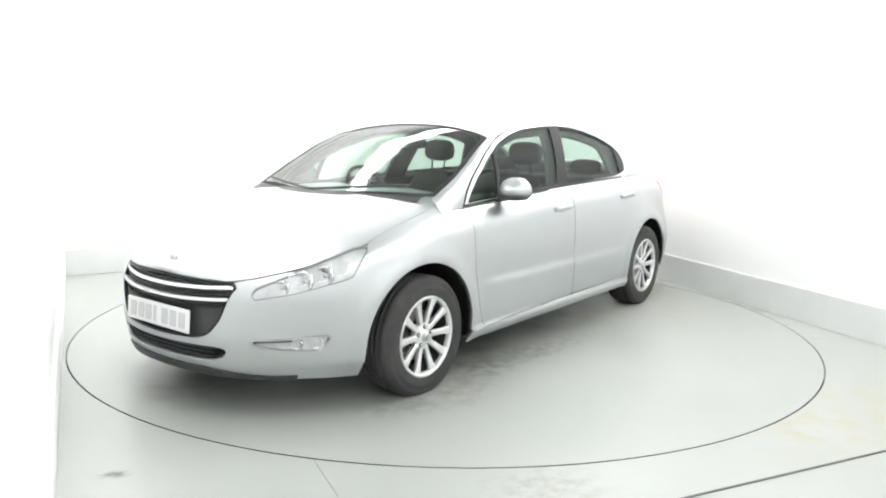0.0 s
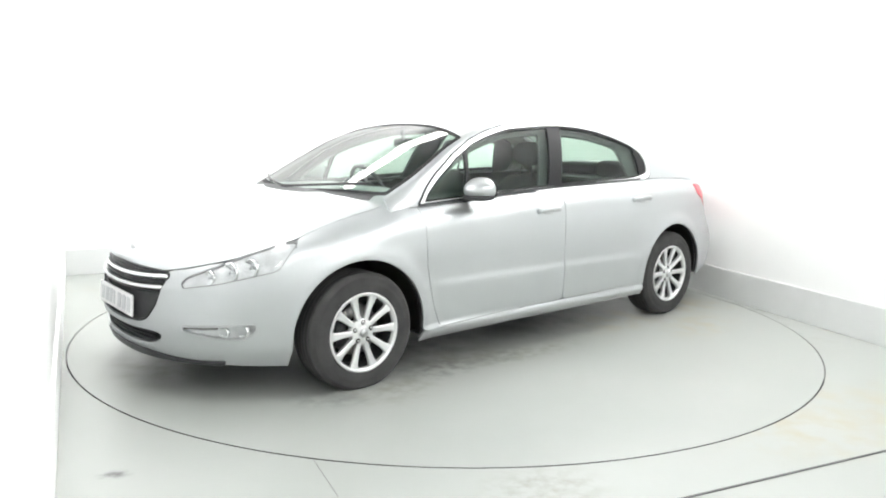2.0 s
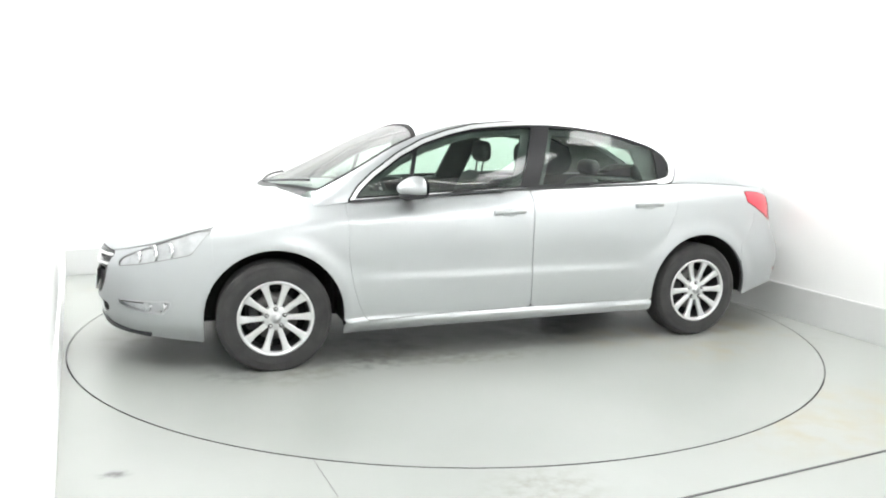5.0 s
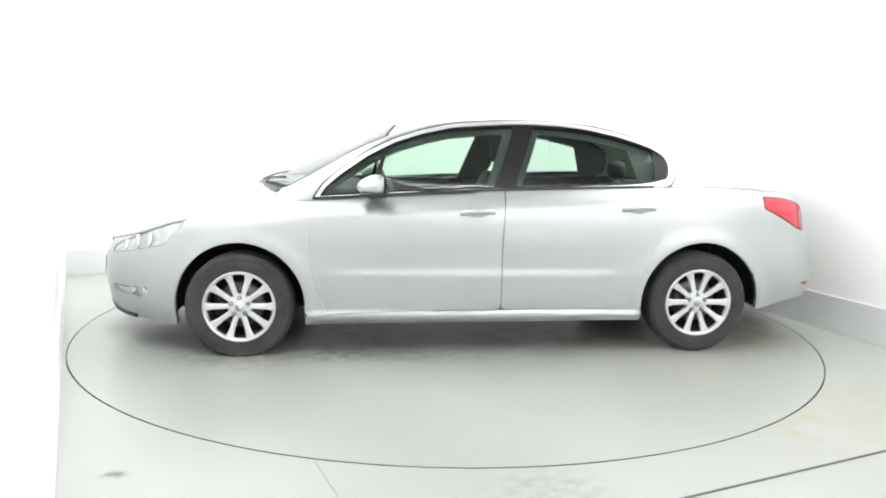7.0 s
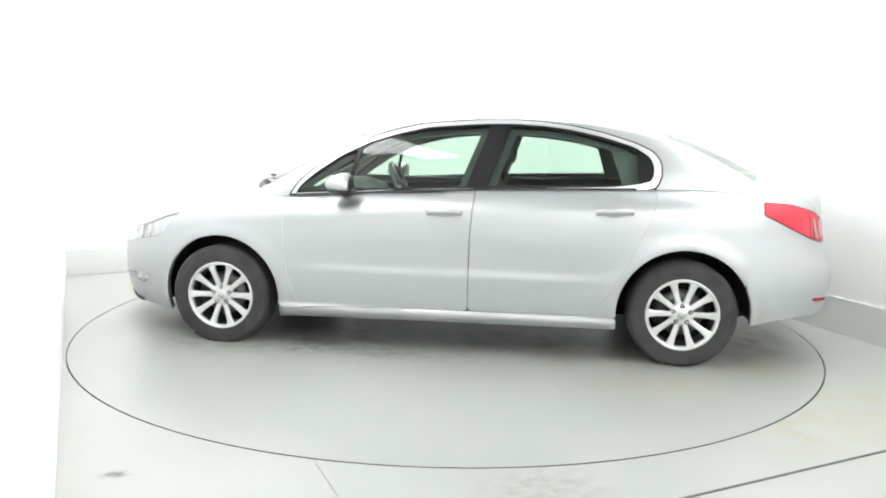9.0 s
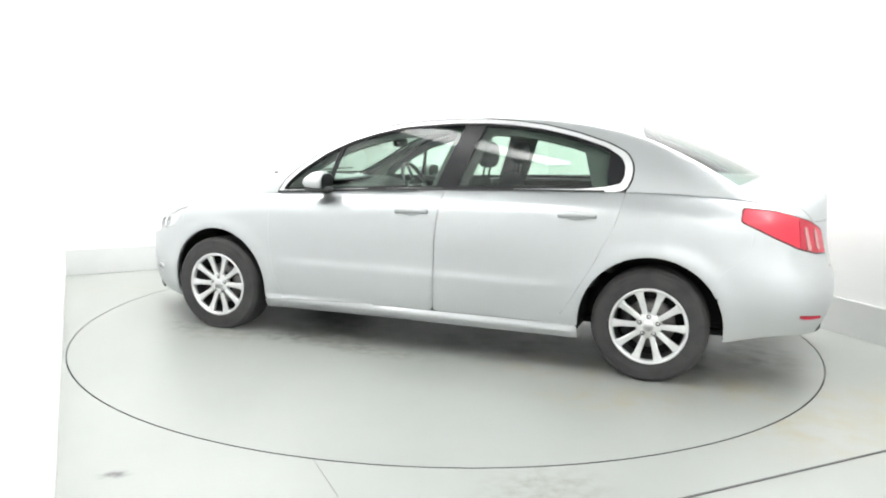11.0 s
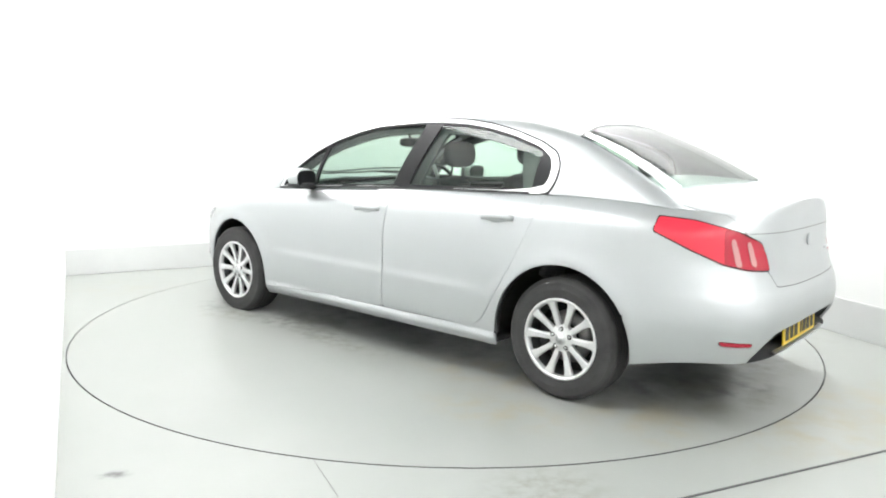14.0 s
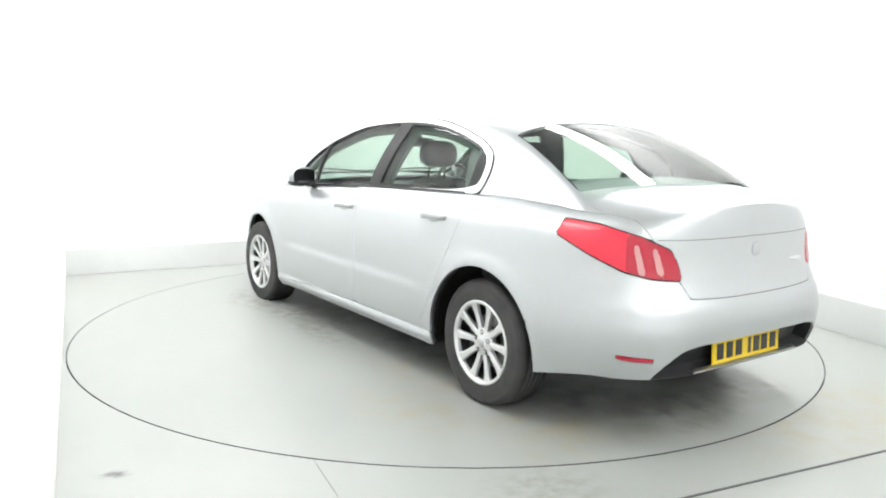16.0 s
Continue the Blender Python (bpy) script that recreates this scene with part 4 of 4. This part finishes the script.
# ---- lamps ----
LAMPBACK = vary(material("bright_lamp_reflector", (0.8, 0.81, 0.82), 0.35, 0.15), 18, (0.50, 0.51, 0.52), (0.66, 0.67, 0.68))
HEAD_IN = head + 0.0002
for s in (1, -1):
    lamp = part("headlight", thick(cut(LOWER, head - 0.001, 0.011, s), -0.009), LAMPBACK, car, "clear headlight with chromed reflectors")
    part("lens", thick(cut(LOWER, HEAD_IN, 0.0012, s), 0.02), LENS, lamp, "clear lens")
    part("bezel", thick(strip_cut(LOWER, [HEAD_IN, -0.006 - HEAD_IN], 0.003, s), 0.008), LAMPEDGE, lamp)
    for q, z, r in ((1.24, 0.675, 0.042), (1.36, 0.655, 0.046), (1.50, 0.628, 0.032)):
        d = np.where(GX > 1.5, (GX - GY - q) ** 2 + (GZ - z) ** 2, 9)
        i, j = np.unravel_index(np.argmin(d), d.shape)
        n = N_LOWER[i, j]
        p_ = Vector((GX[i, j], s * GY[i, j], z)) - Vector((n[0], s * n[1], n[2])) * 0.013
        aim = Vector((1, s * 0.35, 0.05)).to_track_quat("Y", "Z").to_matrix().to_4x4()
        part("reflector", lathe([(0.002, -0.004), (r * 0.3, -0.003), (r * 0.72, 0.0), (r * 0.92, 0.004), (r, 0.007), (r * 1.06, 0.006), (r * 1.07, -0.006)], 24, Matrix.Translation(p_) @ aim), CHROME, lamp, "round chromed reflector")
        part("bulb", blob(p_.x + 0.001, p_.y, p_.z, 0.008, 0.012, 0.012, 2, 12, 8), SATIN, lamp)
    tl = part("tail_light", thick(cut(LOWER, tail + 0.003, -0.002, s), 0.03), RED, car, "red wrap-around tail lamp")
    q_ = GX + GY
    deep = np.maximum(tail + 0.007, q_ + 1.46)
    part("inner_lens", thick(cut(LOWER, deep, -0.004, s), 0.004), DEEPRED, tl, "deep red inner lens")
    part("gasket", strip_cut(LOWER, [tail + 0.001, -0.006 - tail], -0.003, s), GLOSSBLACK, tl, "dark lens edge")
    for qa in (-1.525, -1.635):
        claw = poly([(qa + 0.032, 0.895 - (-1.525 - qa) * 0.15), (qa - 0.005, 0.885 - (-1.525 - qa) * 0.15), (qa - 0.055, 0.755), (qa - 0.012, 0.752)], q_, GZ)
        part("lamp_bar", thick(strip_cut(LOWER, [claw, tail + 0.008], -0.007, s), 0.004), CLEARLAMP, tl, "pale clear lamp bar")
    part("rear_reflector", thick(strip_cut(LOWER, [reflector + 0.001], -0.001, s), 0.01), DEEPRED, car, "slim red bumper reflector")
    fl = part("fog_light", thick(cut(LOWER, fog - 0.001, 0.022, s), -0.02), LAMPBACK, car, "clear fog lamp in a chromed frame")
    part("surround", thick(strip_cut(LOWER, [fog + 0.001, -0.008 - fog], 0.0, s), 0.02), SATIN, fl, "satin frame")
    part("lens", cut(LOWER, fog + 0.006, 0.003, s), LENS, fl)
    fq = GX - GY
    mid = GZ - (0.376 + (1.45 - fq) * 0.02)
    part("light_strip", thick(strip_cut(LOWER, [mid - 0.005, -0.005 - mid, fq - 1.69, 1.44 - fq], 0.010, s), 0.01), PLASTIC, fl, "dark upper strip")
    for q, z, r in ((1.27, 0.357, 0.030), (1.38, 0.352, 0.024)):
        d = np.where(GX > 1.5, (fq - q) ** 2 + (GZ - z) ** 2, 9)
        i, j = np.unravel_index(np.argmin(d), d.shape)
        n = N_LOWER[i, j]
        p_ = Vector((GX[i, j], s * GY[i, j], z)) - Vector((n[0], s * n[1], n[2])) * 0.028
        aim = Vector((1, s * 0.5, 0)).to_track_quat("Y", "Z").to_matrix().to_4x4()
        part("reflector", lathe([(0.002, 0.0), (r * 0.6, 0.004), (r, 0.018), (r * 1.1, 0.018), (r * 1.1, 0.0)], 20, Matrix.Translation(p_) @ aim), CHROME, fl)

# ---- grille, intake, plates ----
gr = part("grille", joined(cut(LOWER, grille, 0.045, 1), cut(LOWER, grille, 0.045, -1)), PLASTIC, car, "black grille with bright bars")
part("grille_rim", thick(both(strip_cut, LOWER, [grille, -0.010 - grille], 0.004), 0.045), GLOSSBLACK, gr)
for z, thickz, mat, name, lab in ((0.606, 0.0075, BRIGHT, "chrome_bar", "bright chrome bar"), (0.552, 0.0075, BRIGHT, "chrome_bar", "bright chrome bar")):
    mid = GZ - z - 0.016 * (GY / 0.45) ** 2
    part(name, thick(both(strip_cut, LOWER, [mid - thickz, -thickz - mid, grille + 0.006], 0.004), 0.03), mat, gr, lab)
for z in (0.628, 0.58, 0.526):
    mid = GZ - z - 0.016 * (GY / 0.45) ** 2
    part("slat", thick(both(strip_cut, LOWER, [mid - 0.004, -0.004 - mid, grille + 0.006], 0.02), 0.02), GLOSSBLACK, gr)
lower_field = np.maximum(np.maximum(grille + 0.014, GZ - 0.505 - 0.016 * (GY / 0.45) ** 2), -1)
part("lower_field", joined(cut(LOWER, lower_field, 0.022, 1), cut(LOWER, lower_field, 0.022, -1)), PLASTIC, gr, "dark grey plate backing")
it = part("air_intake", joined(cut(LOWER, intake, 0.04, 1), cut(LOWER, intake, 0.04, -1)), LINER, car, "black lower air intake")
for z in (0.285, 0.305, 0.325):
    part("slat", thick(both(strip_cut, LOWER, [GZ - z - 0.003, z - 0.003 - GZ, intake, GY - 0.36], 0.015), 0.02), PLASTIC, it)
part("front_lip", thick(both(strip_cut, LOWER, [GZ - 0.234 + 0.03 * step(0.25, 0.60, GY), 2.06 - GX, ROWS - 12.0], -0.010), 0.04), PLASTIC, car, "dark grey front lip")
df = part("rear_valance", thick(joined(cut(LOWER, diffuser - 0.002, 0.08, 1), cut(LOWER, diffuser - 0.002, 0.08, -1)), -0.08), PLASTIC, car, "black textured rear valance")
part("valance_strip", thick(both(strip_cut, LOWER, [GZ - 0.331, 0.321 - GZ, GY - 0.40, GX + 1.8], -0.002), 0.02), SATIN, df, "thin bright strip")


def plate(name, x, z, tilt, mat, ink, label, face):
    """A registration plate whose writing is drawn as plain bars."""
    base = part(name, bevelled_box(-0.004, 0.004, -0.26, 0.26, -0.056, 0.056, 0.003), mat, car, label, smooth=False)
    base.matrix_basis = pose(x, 0, z, 0, tilt, 0)
    for k, y in enumerate((-0.205, -0.135, -0.072, -0.018, 0.065, 0.135, 0.205)):
        w = 0.012 if k == 3 else 0.025
        b_ = part("bar", bevelled_box(0.0042 * face, 0.0062 * face, y - w, y + w, -0.037, 0.037, 0.0005) if face > 0 else bevelled_box(-0.0062, -0.0042, y - w, y + w, -0.037, 0.037, 0.0005), ink, base, "plain dark bar", smooth=False)


plate("front_plate", 2.368, 0.447, -4, PLATE_W, INK_PALE, "white registration plate with plain bars", 1)
plate("rear_plate", -2.296, 0.39, 3, PLATE_Y, INK, "yellow registration plate with dark bars", -1)

# ---- mirrors, handles, wipers, badge ----
for k, s in enumerate((1, -1)):
    mirror = new("door_mirror")
    mirror.parent = doors[k]
    bm = blob(0, 0, 0, 0.112, 0.094, 0.071, 2.3, 28, 18)
    for v in bm.verts:
        t = v.co.y / 0.1
        v.co.z *= 1 - 0.45 * max(v.co.x / 0.112, 0) ** 1.5
        v.co.y *= 1 - 0.2 * max(v.co.x / 0.112, 0)
        v.co.z *= 1 - 0.22 * max(t, 0) ** 2
        v.co.x *= 1 - 0.30 * max(t, 0) ** 2
        if v.co.x < -0.03:
            v.co.x = -0.03 + (v.co.x + 0.03) * 0.25
        v.co.z = max(v.co.z, -0.03)
    part("mirror_cap", bm, PAINT, mirror, "silver mirror cap")
    bm = blob(0.008, -0.004, -0.040, 0.086, 0.082, 0.022, 2.6, 24, 10)
    part("mirror_base", bm, PLASTIC, mirror, "black lower mirror housing")
    bm = blob(-0.048, 0.0, 0.002, 0.006, 0.084, 0.056, 3.2, 24, 12)
    part("mirror_glass", bm, GLOSSBLACK, mirror, "dark mirror glass")
    part("mirror_arm", tube([(0.0, -0.06, -0.05), (0.005, -0.10, -0.058), (0.01, -0.14, -0.07)], [0.02, 0.018, 0.026], 10, 1.5), PLASTIC, mirror)
    mirror.matrix_basis = pose(0.612, s * 0.905, 1.018, 0, 0, 6 * s) if s > 0 else pose(0.612, -0.905, 1.018, 0, 0, -6) @ Matrix.Diagonal((1, -1, 1, 1))
    for owner, x, z in ((doors[k], 0.005, 0.868), (rear_doors[k], -0.99, 0.898)):
        p_, n = flank(x, z, s)
        handle = part("door_handle", tube([p_ + Vector((dx, 0, dz)) + n * o for dx, dz, o in
                      ((0.10, -0.004, -0.002), (0.085, -0.003, 0.020), (0.04, 0.0, 0.032), (0.0, 0.002, 0.035), (-0.05, 0.003, 0.033), (-0.09, 0.003, 0.020), (-0.105, 0.003, -0.002))],
                      [0.014, 0.016, 0.017, 0.017, 0.017, 0.016, 0.013], 12, 0.65), PAINT, owner, "silver pull handle")
        bm = blob(0, 0, 0, 0.062, 0.008, 0.026, 2.2, 24, 10)
        turn = n.to_track_quat("Y", "Z").to_matrix().to_4x4()
        bmesh.ops.transform(bm, matrix=Matrix.Translation(p_ + n * 0.001) @ turn, verts=bm.verts[:])
        part("handle_recess", bm, PAINT, handle, "shallow silver handle recess")


def on_screen(x, y):
    zr_, yr_ = float(rail_z(x)), float(rail_y(x))
    return float(z_roof(x)) - (float(z_roof(x)) - zr_) * min(abs(y) / yr_, 1) ** 2.5


for y0, y1, lift in ((-0.60, 0.02, 0.05), (-0.04, 0.56, 0.07)):
    pts_ = []
    for k in range(9):
        y = y0 + (y1 - y0) * k / 8
        x = float(cowl(y)) - 0.004 - lift * (1 - k / 8 if y1 < 0.3 else k / 8)
        pts_.append((x, y, on_screen(x, y) + 0.016))
    part("wiper", tube(pts_, 0.007, 8), PLASTIC, car, "black wiper arm and blade")
bm = bmesh.new()
rows = []
for k in range(31):
    y = -0.67 + 1.34 * k / 30
    xw = float(cowl(y)) + 0.012
    zt = float(z_bonnet(xw)) - 0.03 * (abs(y) / 0.74) ** 2
    rows.append([bm.verts.new(c) for c in ((xw + 0.035, y, zt - 0.012), (xw - 0.0, y, zt + 0.010), (xw - 0.04, y, zt + 0.016))])
for a_, b_ in zip(rows, rows[1:]):
    for i in range(2):
        bm.faces.new((a_[i], a_[i + 1], b_[i + 1], b_[i]))
part("scuttle", bm, PLASTIC, car, "black plastic scuttle below the windscreen")
# maker's mark drawn as a plain shape
part("lid_seam", both(strip_cut, LOWER, [GZ - 0.908, 0.904 - GZ, lid + 0.012, GX + 2.1], -0.0006), SEAM, car, "thin dark seam across the boot lid")
part("lid_seam", both(strip_cut, LOWER, [lid_low - 0.002, -0.003 - lid_low, GZ - 0.72, GX + 2.0], -0.0006), SEAM, car, "thin dark seam under the boot lid")
part("badge", blob(2.27, 0, 0.712, 0.01, 0.03, 0.022, 2.4, 16, 10), SATIN, car, "plain bright emblem shape")
part("boot_badge", blob(stern(0.0, 0.84) - 0.002, 0, 0.845, 0.004, 0.035, 0.032, 2.4, 16, 10), PAINT, car, "plain bright emblem shape")
part("boot_badge", bevelled_box(stern(0.3, 0.79) - 0.006, stern(0.3, 0.79) + 0.006, -0.38, -0.28, 0.765, 0.785, 0.003), SATIN, car, "plain bright bar emblem")

# ---- cabin furniture ----
def seat(x, y, rear=False):
    s_ = new("seat")
    s_.parent = car
    tagged(s_, "dark cloth seat")
    w = 0.25 if not rear else 0.30
    part("cushion", blob(x + 0.05, y, 0.50, 0.27, w, 0.09, 3.2), CLOTH, s_)
    bm = blob(0, 0, 0.28, 0.075, w * 0.98, 0.30 if not rear else 0.25, 3.4)
    for v in bm.verts:
        v.co.y *= 1 - 0.22 * max(0, (v.co.z - 0.3) / 0.36)
    bmesh.ops.transform(bm, matrix=pose(x - 0.24, y, 0.50, 0, -16), verts=bm.verts[:])
    part("backrest", bm, CLOTH, s_)
    hx, hz = (x - 0.44, 1.205) if not rear else (x - 0.40, 1.085)
    part("headrest", blob(hx, y, hz, 0.05, 0.135, 0.082 if not rear else 0.065, 2.8), CLOTH, s_)
    for d in (-0.06, 0.06):
        part("post", tube([(hx + 0.02, y + d, hz - 0.16), (hx, y + d, hz)], 0.007, 8), CHROME, s_)


for y in (0.39, -0.39):
    seat(0.12, y)
    seat(-0.86, y, True)
bm = bmesh.new()
rows = []
for k in range(17):
    y = -0.72 + 1.44 * k / 16
    hood = 0.05 * math.exp(-((y + 0.37) / 0.17) ** 2)
    rows.append([bm.verts.new(c) for c in ((1.16, y * 0.8, 0.945), (0.98, y, 0.945), (0.80, y, 0.955 + hood), (0.70, y, 0.935 + hood), (0.64, y, 0.86), (0.68, y, 0.70), (0.80, y, 0.45))])
for a_, b_ in zip(rows, rows[1:]):
    for i in range(6):
        bm.faces.new((a_[i], a_[i + 1], b_[i + 1], b_[i]))
part("dashboard", bm, TRIM, car, "dark grey moulded dashboard")
wheel_m = pose(0.50, -0.37, 0.93, 0, -64, 0)
bm = bmesh.new()
segs = 40
rows = []
for k in range(segs):
    q = 2 * math.pi * k / segs
    c = Vector((0.185 * math.cos(q), 0.185 * math.sin(q), 0))
    d = c.normalized()
    rows.append([bm.verts.new(wheel_m @ (c + d * (0.015 * math.cos(p_)) + Vector((0, 0, 0.015 * math.sin(p_))))) for p_ in (2 * math.pi * i / 8 for i in range(8))])
for k in range(segs):
    a_, b_ = rows[k], rows[(k + 1) % segs]
    for i in range(8):
        bm.faces.new((a_[i], b_[i], b_[(i + 1) % 8], a_[(i + 1) % 8]))
sw = part("steering_wheel", bm, TRIM, car, "dark steering wheel")
bm = blob(0, 0, 0.0, 0.06, 0.075, 0.03, 2.6)
bmesh.ops.transform(bm, matrix=wheel_m, verts=bm.verts[:])
part("wheel_hub", bm, TRIM, sw)
for q in (0, 180, 270):
    c = Vector((math.cos(radians(q + 90)), math.sin(radians(q + 90)), 0))
    part("wheel_spoke", tube([wheel_m @ (c * 0.05), wheel_m @ (c * 0.185)], 0.014, 8), SATIN, sw)
part("console", bevelled_box(-0.15, 0.72, -0.11, 0.11, 0.26, 0.62, 0.03), TRIM, car, "grey centre console")
part("parcel_shelf", bevelled_box(-1.85, -1.32, -0.60, 0.60, 0.985, 1.0, 0.006), TRIM, car, "dark parcel shelf")
part("rear_view_mirror", blob(0.47, 0, 1.265, 0.018, 0.12, 0.034, 3.0), PLASTIC, car, "black interior mirror")
part("mirror_stalk", tube([(0.475, 0, 1.28), (0.50, 0, 1.345)], 0.012, 8), PLASTIC, car)


motions()
